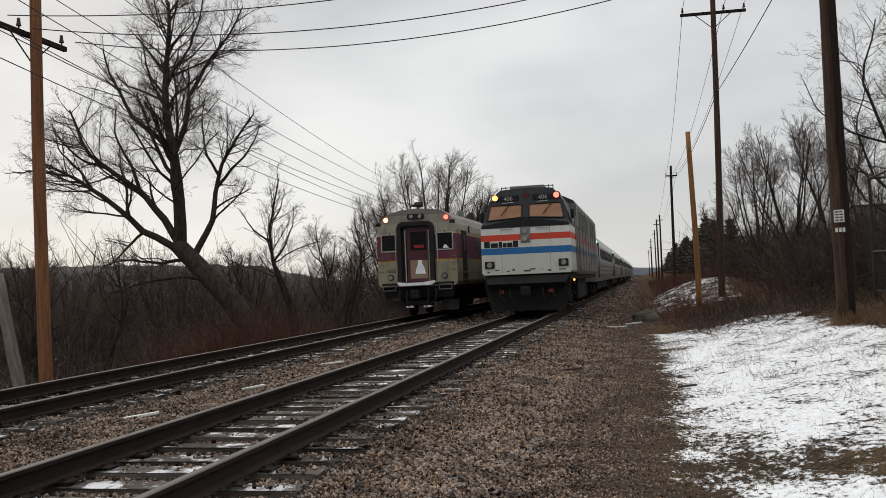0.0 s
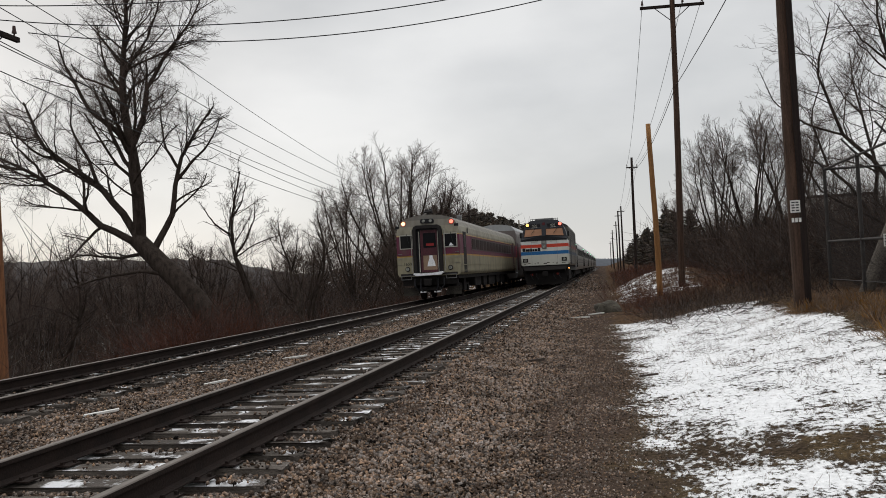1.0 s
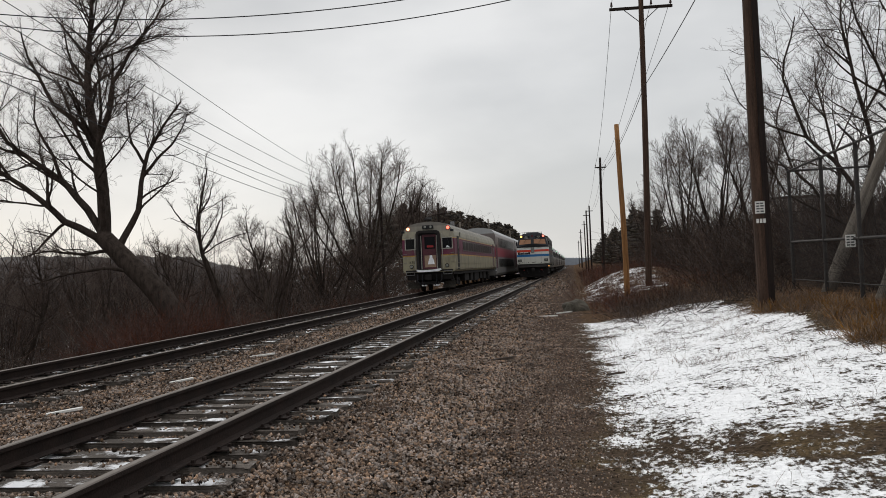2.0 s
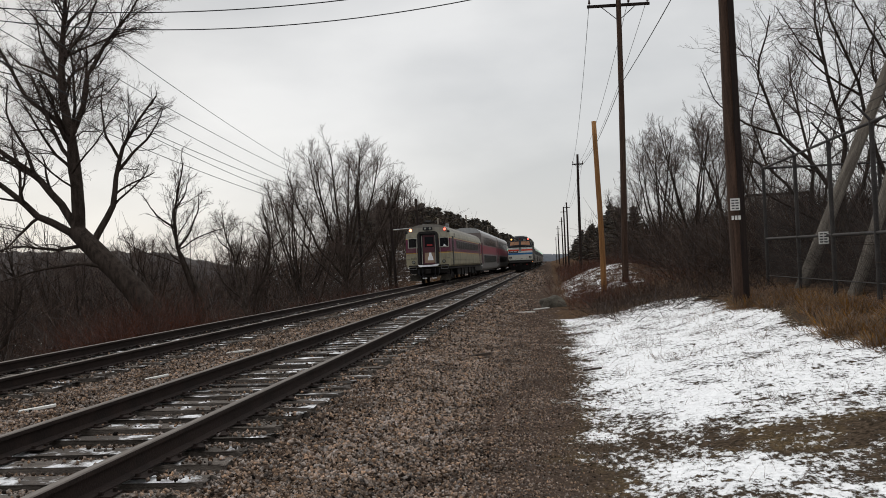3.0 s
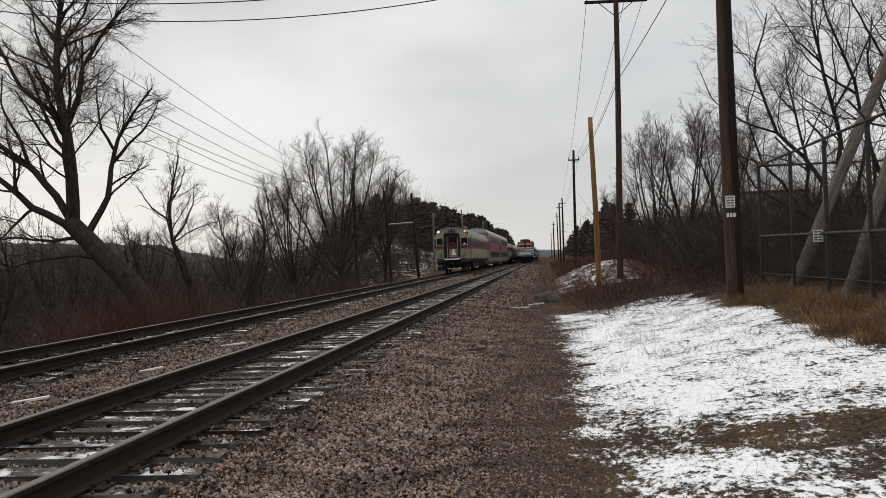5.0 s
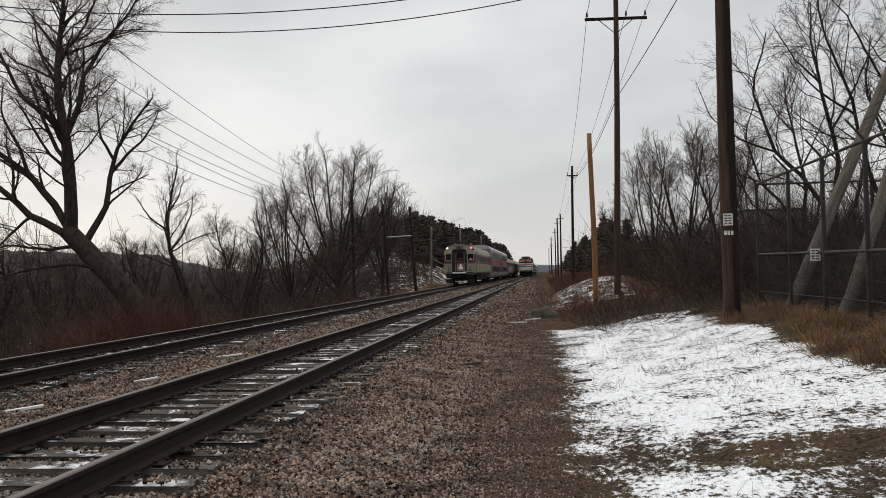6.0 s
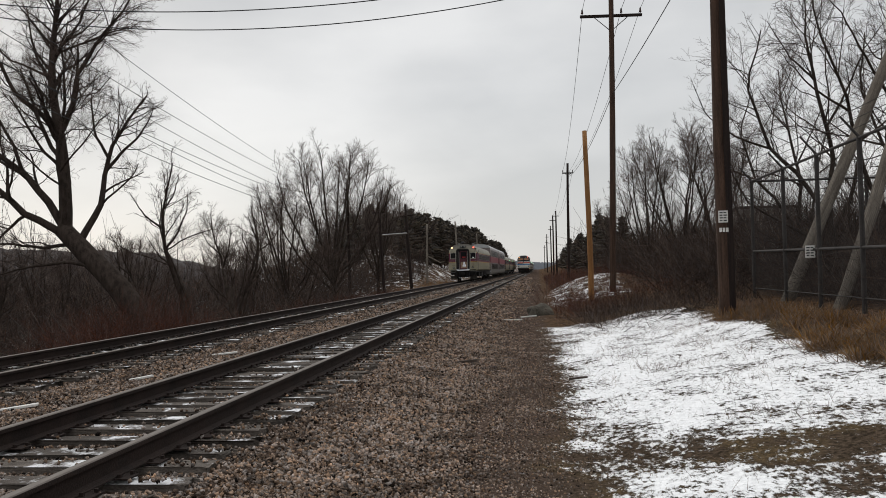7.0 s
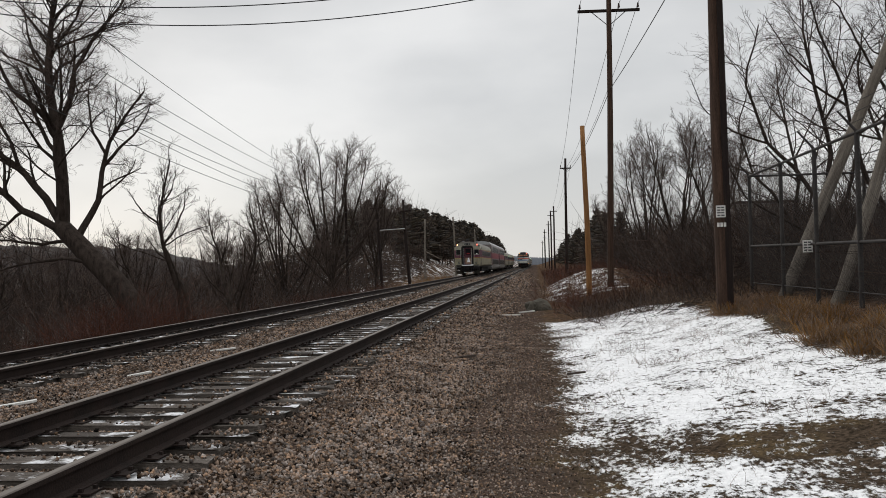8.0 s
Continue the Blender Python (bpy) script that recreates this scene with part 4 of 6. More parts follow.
    # sides: doors, windows, ribs
    for s in (-1, 1):
        for y in (1.0, 23.6):
            bm = bmesh.new()
            box(bm, s * 1.53, s * 1.556, y, y + 0.9, 1.25, 3.25, 0.004)
            side_door = part("side_door", bm, STEEL_DARK if y < 5 else DOOR_RED, car, "dark vestibule door")
            bm = bmesh.new()
            box(bm, s * 1.55, s * 1.562, y + 0.25, y + 0.65, 2.5, 3.1)
            part("pane", bm, GLASS_DARK, side_door)
        bm = bmesh.new()
        box(bm, s * 1.54, s * 1.553, 3.6, 22.6, 2.38, 3.02)
        part("window_band", bm, surface("dark_window_band", (0.035, 0.022, 0.026), (0.02, 0.014, 0.016), 0.3, 0, 2, 20, 0), car, "dark band between the windows")
        for k in range(13):
            y = 3.9 + k * 1.43
            bm = bmesh.new()
            box(bm, s * 1.545, s * 1.560, y, y + 1.05, 2.45, 2.96)
            part("window", bm, GLASS_GREY, car)
        for z in (1.34, 1.62):
            bm = bmesh.new()
            box(bm, s * 1.55, s * 1.565, 0.1, 25.8, z, z + 0.03)
            part("side_rib", bm, CAB_CAR_PAINT, car)
        bm = bmesh.new()
        box(bm, s * 1.55, s * 1.565, 2.3, 2.55, 3.22, 3.5, 0.004)
        part("route_sign", bm, STEEL_DARK, car)
        # grab irons on the corner and seams across the end sheet
        for z in (1.75, 2.0, 2.25):
            bm = bmesh.new()
            rod(bm, (s * 1.30, -0.04, z), (s * 1.50, -0.04, z), 0.014, sides=6)
            part("grab_iron", bm, STEEL_GREY, car)
        bm = bmesh.new()
        box(bm, s * 0.74, s * 1.54, -0.006, 0.01, 2.145, 2.16)
        part("seam", bm, STEEL_DARK, car)
        bm = bmesh.new()
        box(bm, s * 0.80, s * 0.83, -0.03, 0.01, 1.35, 3.4)
        part("post_strip", bm, TRIM_PALE, car, "pale upright strip beside the door frame")
    bm = bmesh.new()
    extrude_y(bm, [(-1.40, 1.20), (-1.40, 1.30), (1.40, 1.30), (1.40, 1.20)], -0.03, 0.02)
    part("end_sill", bm, STEEL_DARK, car, "dark end sill")
    bm = bmesh.new()
    extrude_y(bm, [(1.02, 2.56), (1.26, 2.56), (1.16, 2.68), (1.10, 2.70)], -0.022, -0.016)
    part("paper", bm, SNOW_CAKE, car, "pale paper behind the cab window")
    # underneath
    bm = bmesh.new()
    box(bm, -1.4, 1.4, 0.1, 25.8, 0.98, 1.2)
    part("sill", bm, UNDERFRAME, car)
    for y, l, d in ((6.0, 2.2, 0.5), (9.2, 1.4, 0.45), (11.5, 2.8, 0.42), (15.2, 1.6, 0.5), (17.6, 1.8, 0.45)):
        bm = bmesh.new()
        box(bm, -1.3, 1.3, y, y + l, d, 1.0, 0.04)
        part("equipment_box", bm, UNDERFRAME, car)
    coupler(car, -0.45, 0.6)
    for x, z in ((-0.7, 0.7), (-0.42, 0.62), (0.42, 0.62), (0.72, 0.7)):
        bm = bmesh.new()
        rod(bm, (x, -0.05, 1.05), (x, -0.14, z), 0.035, sides=6)
        rod(bm, (x, -0.14, z), (x * 0.75, -0.14, z - 0.22), 0.035, sides=6)
        part("cable", bm, BLACK_PAINT, car)
    bm = bmesh.new()
    box(bm, -1.35, 1.35, 0.12, 0.4, 0.72, 1.0, 0.03)
    box(bm, -0.5, 0.5, -0.1, 0.2, 0.45, 0.62, 0.03)
    part("buffer_beam", bm, UNDERFRAME, car)
    for x in (-0.32, 0.36):
        bm = bmesh.new()
        box(bm, x - 0.14, x + 0.14, -0.12, 0.15, 0.36, 0.43, 0.015)
        part("snow_lump", bm, SNOW_CAKE, car, "snow caked on the coupler")
    truck(car, 3.3, 2.6)
    truck(car, 22.4, 2.6)
    return car


def bilevel_coach(m):
    car = thing("bilevel_coach", m, "tall silver and maroon two-level coach with two rows of windows", "rail car", "commuter train on the far track")
    prof = [(1.42, 0.55), (1.54, 0.75), (1.55, 4.05), (1.46, 4.38), (1.15, 4.68), (0.6, 4.80), (0.0, 4.84)]
    bm = bmesh.new()
    hull(bm, prof, lambda z: 0.3, 25.6)
    part("body", bm, BILEVEL_PAINT, car, "silver body with a maroon band")
    for s in (-1, 1):
        for row, (z0, z1) in enumerate(((1.30, 2.05), (3.15, 3.95))):
            for k in range(12):
                y = 3.6 + k * 1.6
                bm = bmesh.new()
                box(bm, s * 1.54, s * 1.562, y, y + 1.3, z0, z1)
                part("window", bm, GLASS_DARK if row else GLASS_GREY, car)
        for y in (0.7, 24.0):
            bm = bmesh.new()
            box(bm, s * 1.53, s * 1.56, y, y + 1.2, 1.2, 3.3, 0.004)
            part("side_door", bm, DOOR_RED, car)
        disc("marker_lamp", car, s * 1.5, 0.34, 1.0, 0.06, 0.06, SNOW_CAKE)
    bm = bmesh.new()
    box(bm, -0.6, 0.6, 0.0, 26.0, 1.2, 3.3, 0.05)
    part("gangway", bm, BLACK_PAINT, car)
    bm = bmesh.new()
    box(bm, -1.3, 1.3, 0.4, 25.4, 0.4, 0.8)
    part("sill", bm, UNDERFRAME, car)
    truck(car, 3.0, 2.6)
    truck(car, 22.8, 2.6)
    return car


def plain_coach(name, m, label, group, paint, top, z0, z1):
    car = thing(name, m, label, "rail car", group)
    prof = [(1.40, 0.95), (1.52, 1.2), (1.58, 2.2), (1.54, 3.0), (1.40, top - 0.45), (1.08, top - 0.16), (0.6, top - 0.03), (0.0, top)]
    bm = bmesh.new()
    hull(bm, prof, lambda z: 0.25, 25.7)
    part("body", bm, paint, car, smooth=False)
    for s in (-1, 1):
        for k in range(14):
            y = 3.4 + k * 1.38
            bm = bmesh.new()
            box(bm, s * 1.50, s * 1.585, y, y + 1.05, z0, z1)
            part("window", bm, GLASS_DARK, car)
        for z in (1.35, 1.6, 1.85):
            bm = bmesh.new()
            box(bm, s * 1.52, s * 1.59, 0.4, 25.5, z, z + 0.04)
            part("flute", bm, STEEL_GREY, car)
        for y in (1.0, 23.7):
            bm = bmesh.new()
            box(bm, s * 1.5, s * 1.585, y, y + 0.85, 1.2, 3.1, 0.004)
            part("side_door", bm, STEEL_DARK, car)
    bm = bmesh.new()
    box(bm, -0.6, 0.6, 0.0, 26.0, 1.2, 3.4, 0.05)
    part("gangway", bm, BLACK_PAINT, car)
    bm = bmesh.new()
    box(bm, -1.2, 1.2, 5.5, 20.2, 0.45, 1.0, 0.05)
    part("underframe", bm, UNDERFRAME, car)
    disc("signal_lamp", car, 1.5, 0.3, 3.15, 0.07, 0.06, LAMP_GREEN, "small green lamp")
    truck(car, 3.0, 2.6)
    truck(car, 22.8, 2.6)
    return car


EXPRESS_START, EXPRESS_SPEED = 29.7, 27.9
LOCAL_START, LOCAL_SPEED = 31.1, 8.92
express = [(locomotive(pose(TRACK_NEAR, EXPRESS_START, 0)), 0.0)]
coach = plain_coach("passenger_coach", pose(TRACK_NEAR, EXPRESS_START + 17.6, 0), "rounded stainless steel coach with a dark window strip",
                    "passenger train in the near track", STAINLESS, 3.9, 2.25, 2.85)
express.append((coach, 17.6))
for k in range(1, 6):
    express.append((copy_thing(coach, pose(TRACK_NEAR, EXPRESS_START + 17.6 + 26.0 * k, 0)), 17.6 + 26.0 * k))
commuter = [(cab_car(pose(TRACK_FAR, LOCAL_START, 0)), 0.0)]
bilevel = bilevel_coach(pose(TRACK_FAR, LOCAL_START + 26.2, 0))
commuter.append((bilevel, 26.2))
commuter.append((copy_thing(bilevel, pose(TRACK_FAR, LOCAL_START + 52.4, 0)), 52.4))
flat = plain_coach("commuter_coach", pose(TRACK_FAR, LOCAL_START + 78.6, 0), "beige and maroon single-level commuter coach", "commuter train on the far track", CAB_CAR_PAINT, 4.05, 2.4, 3.0)
commuter.append((flat, 78.6))
for k in (1, 2):
    commuter.append((copy_thing(flat, pose(TRACK_FAR, LOCAL_START + 78.6 + 26.2 * k, 0)), 78.6 + 26.2 * k))


# ---- plants ----
BARK = surface("grey_brown_bark", (0.062, 0.048, 0.040), (0.016, 0.012, 0.010), 0.95, 0, 3, 30, 0.8, (3, 3, 1), coords="World", depth=0.04, gloss=0.05)
# twig and brush base colours are lifted here to stand for haze
TWIG = surface("dark_twigs", (0.095, 0.068, 0.056), (0.045, 0.033, 0.028), 0.9, 0, 1.5, 20, 0, coords="World", gloss=0.05)
TWIG_HAZED = surface("hazed_pale_twigs", (0.140, 0.108, 0.094), (0.070, 0.054, 0.047), 0.9, 0, 1.5, 20, 0, coords="World", gloss=0.05)
BRUSH = surface("brown_brush_stems", (0.084, 0.060, 0.049), (0.020, 0.015, 0.0125), 0.95, 0, 0.35, 6, 0, per="island", spread=0.7, coords="World", gloss=0.05)
BRUSH_RED = surface("reddish_dead_stems", (0.110, 0.048, 0.033), (0.036, 0.018, 0.014), 0.95, 0, 0.5, 6, 0, per="island", spread=0.6, coords="World", gloss=0.05)
PALE_STEM = surface("pale_bare_stems", (0.17, 0.135, 0.115), (0.07, 0.054, 0.046), 0.95, 0, 0.5, 6, 0, per="island", spread=0.5, coords="World", gloss=0.05)
STRAW = surface("golden_dead_grass", (0.25, 0.142, 0.060), (0.075, 0.040, 0.019), 0.9, 0, 0.8, 9, 0, per="island", spread=0.45, coords="World")
WEED = surface("brown_dead_weeds", (0.20, 0.125, 0.075), (0.075, 0.045, 0.030), 0.9, 0, 0.8, 9, 0, per="island", spread=0.5, coords="World")
# needle colour is browned and lifted; part of the lift stands for haze
PINE = surface("dark_pine_needles", (0.080, 0.066, 0.050), (0.042, 0.036, 0.028), 0.95, 0, 0.5, 4, 0, per="island", spread=0.4, coords="World")
FAR_WOOD = surface("far_bare_woods", (0.050, 0.041, 0.038), (0.024, 0.020, 0.020), 0.95, 0, 0.03, 0.5, 0, coords="World")


def unit(v):
    return v / np.maximum(np.linalg.norm(v, axis=-1, keepdims=True), 1e-9)


def stems(base, way, length, radius, rng, bend=0.25, segs=2, droop=0.0):
    """Many thin three-sided stems at once. Returns verts, faces and the points along each stem."""
    n = len(base)
    way = unit(np.asarray(way, float))
    side = unit(np.cross(way, rng.normal(size=(n, 3))))
    up = np.cross(way, side)
    curl = rng.normal(scale=bend, size=n)[:, None]
    pts = []
    for k in range(segs + 1):
        f = k / segs
        p = base + way * (length * f)[:, None] + side * curl * (length * f * f)[:, None]
        p[:, 2] -= droop * length * f * f
        pts.append(p)
    pts = np.stack(pts, 1)
    rad = radius[:, None] * np.linspace(1.0, 0.35, segs + 1)[None, :]
    ang = np.arange(3) * 2 * math.pi / 3
    ring = side[:, None, None, :] * np.cos(ang)[None, None, :, None] + up[:, None, None, :] * np.sin(ang)[None, None, :, None]
    verts = (pts[:, :, None, :] + ring * rad[:, :, None, None]).reshape(-1, 3)
    quad = []
    for k in range(segs):
        for a in range(3):
            quad.append((k * 3 + a, k * 3 + (a + 1) % 3, k * 3 + 3 + (a + 1) % 3, k * 3 + 3 + a))
    faces = (np.array(quad)[None] + (np.arange(n) * 3 * (segs + 1))[:, None, None]).reshape(-1, 4)
    return verts, faces, pts


def joined(pieces):
    verts, faces, at = [], [], 0
    for v, f in pieces:
        verts.append(v)
        faces.append(f + at)
        at += len(v)
    return np.concatenate(verts), np.concatenate(faces)


def tubes(pts, radii, sides):
    """Tapered tubes along many bent lines at once: pts (n, k, 3), radii (n, k)."""
    n, k, _ = pts.shape
    d = unit(np.gradient(pts, axis=1))
    ref = np.where(np.abs(d[:, :1, 2:]) > 0.8, np.array([0.3, 0.95, 0.1]), np.array([0.1, 0.2, 1.0]))
    u = unit(np.cross(d, np.broadcast_to(ref, d.shape)))
    w = np.cross(d, u)
    ang = np.arange(sides) * 2 * math.pi / sides
    ring = u[:, :, None, :] * np.cos(ang)[:, None] + w[:, :, None, :] * np.sin(ang)[:, None]
    verts = (pts[:, :, None, :] + ring * radii[:, :, None, None]).reshape(-1, 3)
    quad = np.array([(q * sides + a, q * sides + (a + 1) % sides, (q + 1) * sides + (a + 1) % sides, (q + 1) * sides + a) for q in range(k - 1) for a in range(sides)])
    return verts, (quad[None] + (np.arange(n) * k * sides)[:, None, None]).reshape(-1, 4)


def on_line(pts, f):
    """The points and headings at the fractions f of the lines pts (n, k, 3)."""
    at = np.clip(f, 0, 0.999) * (pts.shape[1] - 1)
    i = at.astype(int)
    row = np.arange(len(pts))
    a, b = pts[row, i], pts[row, i + 1]
    return a + (b - a) * (at - i)[:, None], unit(b - a), i


def limb_line(rng, start, steps, depth, k=12):
    """A limb as a walk of (lean from the upright in degrees, metres), rounded and drawn through k points."""
    pts, y = [np.asarray(start, float)], depth
    for lean, metres in steps:
        a = radians(lean)
        pts.append(pts[-1] + np.array([math.sin(a), y, math.cos(a)]) * metres)
        y = 0.6 * y + rng.normal(scale=0.12)
    pts = np.array(pts)
    s = np.concatenate([[0], np.cumsum(np.linalg.norm(np.diff(pts, axis=0), axis=1))])
    fine = np.linspace(0, s[-1], 4 * k)
    dense = np.stack([np.interp(fine, s, pts[:, c]) for c in range(3)], 1)
    for _ in range(5):
        dense[1:-1] = 0.25 * dense[:-2] + 0.5 * dense[1:-1] + 0.25 * dense[2:]
    out = dense[np.linspace(0, 4 * k - 1, k).round().astype(int)]
    out[1:-1] += rng.normal(scale=0.012 * s[-1] / len(steps), size=(k - 2, 3))
    return out, s[-1]


def shoots(rng, pts, length, radii, per, ratio, angle, rise, segs, thick, least, first=0.2):
    """Side shoots all along the lines pts, more of them on longer lines."""
    count = np.maximum(1, np.round(per * length / length.mean() * rng.uniform(0.75, 1.25, len(length)))).astype(int)
    pick = np.repeat(np.arange(len(pts)), count)
    order = np.concatenate([(np.arange(c) + rng.uniform(0, 1, c)) / c for c in count])
    f = first + (1 - first) * order
    base, d, i = on_line(pts[pick], f)
    out = unit(np.cross(d, rng.normal(size=d.shape)))
    a = np.radians(angle * rng.uniform(0.55, 1.35, len(pick)))[:, None]
    way = unit(d * np.cos(a) + out * np.sin(a))
    ln = np.maximum(length[pick] * ratio * rng.uniform(0.5, 1.25, len(pick)) * (1.2 - 0.65 * f), 0.12)
    line = [base]
    for _ in range(segs):
        way = unit(way + rng.normal(scale=0.16, size=way.shape) + np.array([0, 0, rise]))
        line.append(line[-1] + way * (ln / segs)[:, None])
    r = np.maximum(radii[pick, i] * thick * rng.uniform(0.8, 1.15, len(pick)), least)
    return np.stack(line, 1), ln, np.maximum(r[:, None] * np.linspace(1, 0.42, segs + 1), least * 0.6)


def tree_meshes(seed, limbs, orders, least, rise=0.06, flatten=0.3):
    """limbs: (parent or None, fraction or start, radius, steps), the first one the trunk.
    orders: (shoots on each line, share of its length, angle) from the boughs down to the twigs."""
    rng = np.random.default_rng(seed)
    lines, lengths, radii = [], [], []
    for k, (parent, at, r, steps) in enumerate(limbs):
        start = at if parent is None else on_line(lines[parent][None], np.array([at]))[0][0]
        line, total = limb_line(rng, start, steps, 0.0 if k == 0 else rng.normal(scale=flatten))
        lines.append(line)
        lengths.append(total)
        radii.append(r * np.linspace(1, 0.68 if k == 0 else 0.22, len(line)))
    pts, length, rad = np.array(lines), np.array(lengths), np.array(radii)
    wood, twig = [tubes(pts, rad, 10)], []
    pts, length, rad = pts[1:], length[1:], rad[1:]
    for level, (per, ratio, angle) in enumerate(orders):
        segs = (6, 4, 3, 2, 2)[level]
        new_pts, new_len, new_rad = shoots(rng, pts, length, rad, per, ratio, angle, rise, segs, 0.40, least, (0.20, 0.28, 0.25, 0.2, 0.2)[level])
        (wood if level < 2 else twig).append(tubes(new_pts, new_rad, (6, 4, 3, 3, 3)[level]))
        if level == 0:  # the boughs' own ends carry shoots too
            old = pts[:, [5, 6, 7, 8, 9, 10, 11]]
            pts, length, rad = np.concatenate([new_pts, old]), np.concatenate([new_len, length * 0.55]), np.concatenate([new_rad, rad[:, 5:]])
        else:
            pts, length, rad = new_pts, new_len, new_rad
    return joined(wood), joined(twig)


def bare_tree(m, label, wood, twig, group="bare trees", bark=None, tw=None, name="bare_tree"):
    tree = thing(name, m, label, "tree", group)
    me = raw_mesh("trunk", *wood)
    me.shade_smooth()
    link_mesh("trunk", me, bark or BARK, tree, "grey-brown trunk and limbs")
    link_mesh("crown", raw_mesh("crown", *twig), tw or TWIG, tree, "fine leafless twigs")
    return tree


# the big leaning tree across the line, limbs shaped to the camera's view
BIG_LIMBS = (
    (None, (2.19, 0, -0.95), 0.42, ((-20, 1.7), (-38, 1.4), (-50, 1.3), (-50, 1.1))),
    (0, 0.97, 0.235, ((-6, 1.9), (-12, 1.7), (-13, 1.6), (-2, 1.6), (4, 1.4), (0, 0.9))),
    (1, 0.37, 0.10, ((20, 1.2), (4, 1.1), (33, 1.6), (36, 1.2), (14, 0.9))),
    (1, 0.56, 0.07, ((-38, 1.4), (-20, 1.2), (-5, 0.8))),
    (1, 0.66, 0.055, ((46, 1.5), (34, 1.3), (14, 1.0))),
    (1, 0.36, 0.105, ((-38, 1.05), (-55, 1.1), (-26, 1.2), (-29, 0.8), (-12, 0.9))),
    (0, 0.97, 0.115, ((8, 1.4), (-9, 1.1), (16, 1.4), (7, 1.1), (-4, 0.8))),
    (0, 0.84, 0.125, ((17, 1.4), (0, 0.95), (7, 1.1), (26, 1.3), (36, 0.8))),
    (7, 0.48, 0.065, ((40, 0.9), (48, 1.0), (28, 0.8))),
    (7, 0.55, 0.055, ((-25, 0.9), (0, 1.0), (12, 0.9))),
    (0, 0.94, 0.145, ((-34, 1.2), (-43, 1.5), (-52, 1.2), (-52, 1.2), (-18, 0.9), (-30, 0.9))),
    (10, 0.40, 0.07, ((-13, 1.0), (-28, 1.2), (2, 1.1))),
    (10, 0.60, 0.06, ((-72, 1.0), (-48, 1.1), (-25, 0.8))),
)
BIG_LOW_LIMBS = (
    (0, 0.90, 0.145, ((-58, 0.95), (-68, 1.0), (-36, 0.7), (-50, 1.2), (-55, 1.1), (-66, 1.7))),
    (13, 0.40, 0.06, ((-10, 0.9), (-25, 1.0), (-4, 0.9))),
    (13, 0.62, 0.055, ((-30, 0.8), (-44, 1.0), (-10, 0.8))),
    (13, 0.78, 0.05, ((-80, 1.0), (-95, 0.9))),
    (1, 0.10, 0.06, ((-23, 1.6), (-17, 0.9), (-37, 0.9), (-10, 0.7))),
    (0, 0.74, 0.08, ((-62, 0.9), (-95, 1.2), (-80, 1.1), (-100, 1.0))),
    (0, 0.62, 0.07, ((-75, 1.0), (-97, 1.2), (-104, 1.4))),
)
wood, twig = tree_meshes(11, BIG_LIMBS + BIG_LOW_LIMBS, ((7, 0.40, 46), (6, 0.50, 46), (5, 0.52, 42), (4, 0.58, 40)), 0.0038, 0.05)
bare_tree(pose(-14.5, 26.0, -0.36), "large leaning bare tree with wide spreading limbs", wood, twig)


def put(meshes, places, label, group, tw=None):
    wood, twig = meshes
    first = None
    for x, y, size, turn in places:
        m = pose(x, y, float(ground_z(x, y)) - 0.15, 0, 0, turn)
        if first is None:
            first = ob = bare_tree(m, label, wood, twig, group, tw=tw)
        else:
            ob = copy_thing(first, m)
        ob.scale = (size, size, size)
    return first


def fan(height, trunk, reach, count, r):
    """A short trunk that opens into a fan of long limbs, bending upright as they rise."""
    out = [(None, (0, 0, -0.4), r, ((2, trunk * 0.5), (-2, trunk * 0.5 + 0.4)))]
    for k in range(count):
        a = reach * (2 * ((k * 5) % count) / (count - 1) - 1)
        tall = (height - trunk) * (1.0 - 0.22 * (a / reach) ** 2) / math.cos(radians(a * 0.75))
        out.append((0, 0.55 + 0.44 * ((k * 3) % count) / count, r * (0.52 - 0.1 * abs(a) / reach), ((a * 1.15, tall * 0.4), (a * 0.8, tall * 0.35), (a * 0.5, tall * 0.25))))
    return out


# the pale thin trees between the brush and the sky
two_stem = [(None, (0, 0, -0.4), 0.12, ((-7, 1.2), (-9, 1.6))), (0, 0.96, 0.10, ((-11, 1.6), (-6, 1.2), (10, 1.4), (14, 1.0))), (0, 0.4, 0.085, ((14, 1.0), (-24, 2.2), (-18, 1.2), (8, 1.2))),
            (1, 0.35, 0.05, ((38, 0.9), (20, 0.9), (5, 0.7))), (1, 0.5, 0.045, ((-45, 0.8), (-22, 0.9))), (1, 0.65, 0.04, ((40, 0.7), (15, 0.8))), (2, 0.5, 0.04, ((-50, 0.7), (-30, 0.9)))]
thin_a = tree_meshes(21, two_stem, ((5, 0.36, 42), (4, 0.5, 40), (3, 0.55, 38), (3, 0.6, 35)), 0.0052, 0.05)
put(thin_a, ((-14.05, 33.0, 1.02, 0), (-15.5, 43.0, 0.95, 160), (-19.0, 27.0, 0.8, 200), (-17.0, 21.5, 0.66, 60), (-20.5, 25.0, 0.85, 130), (-24.0, 28.5, 0.95, 250), (-28.0, 32.0, 1.0, 30)),
    "thin forked bare tree above the railway brush", "thin forked trees")
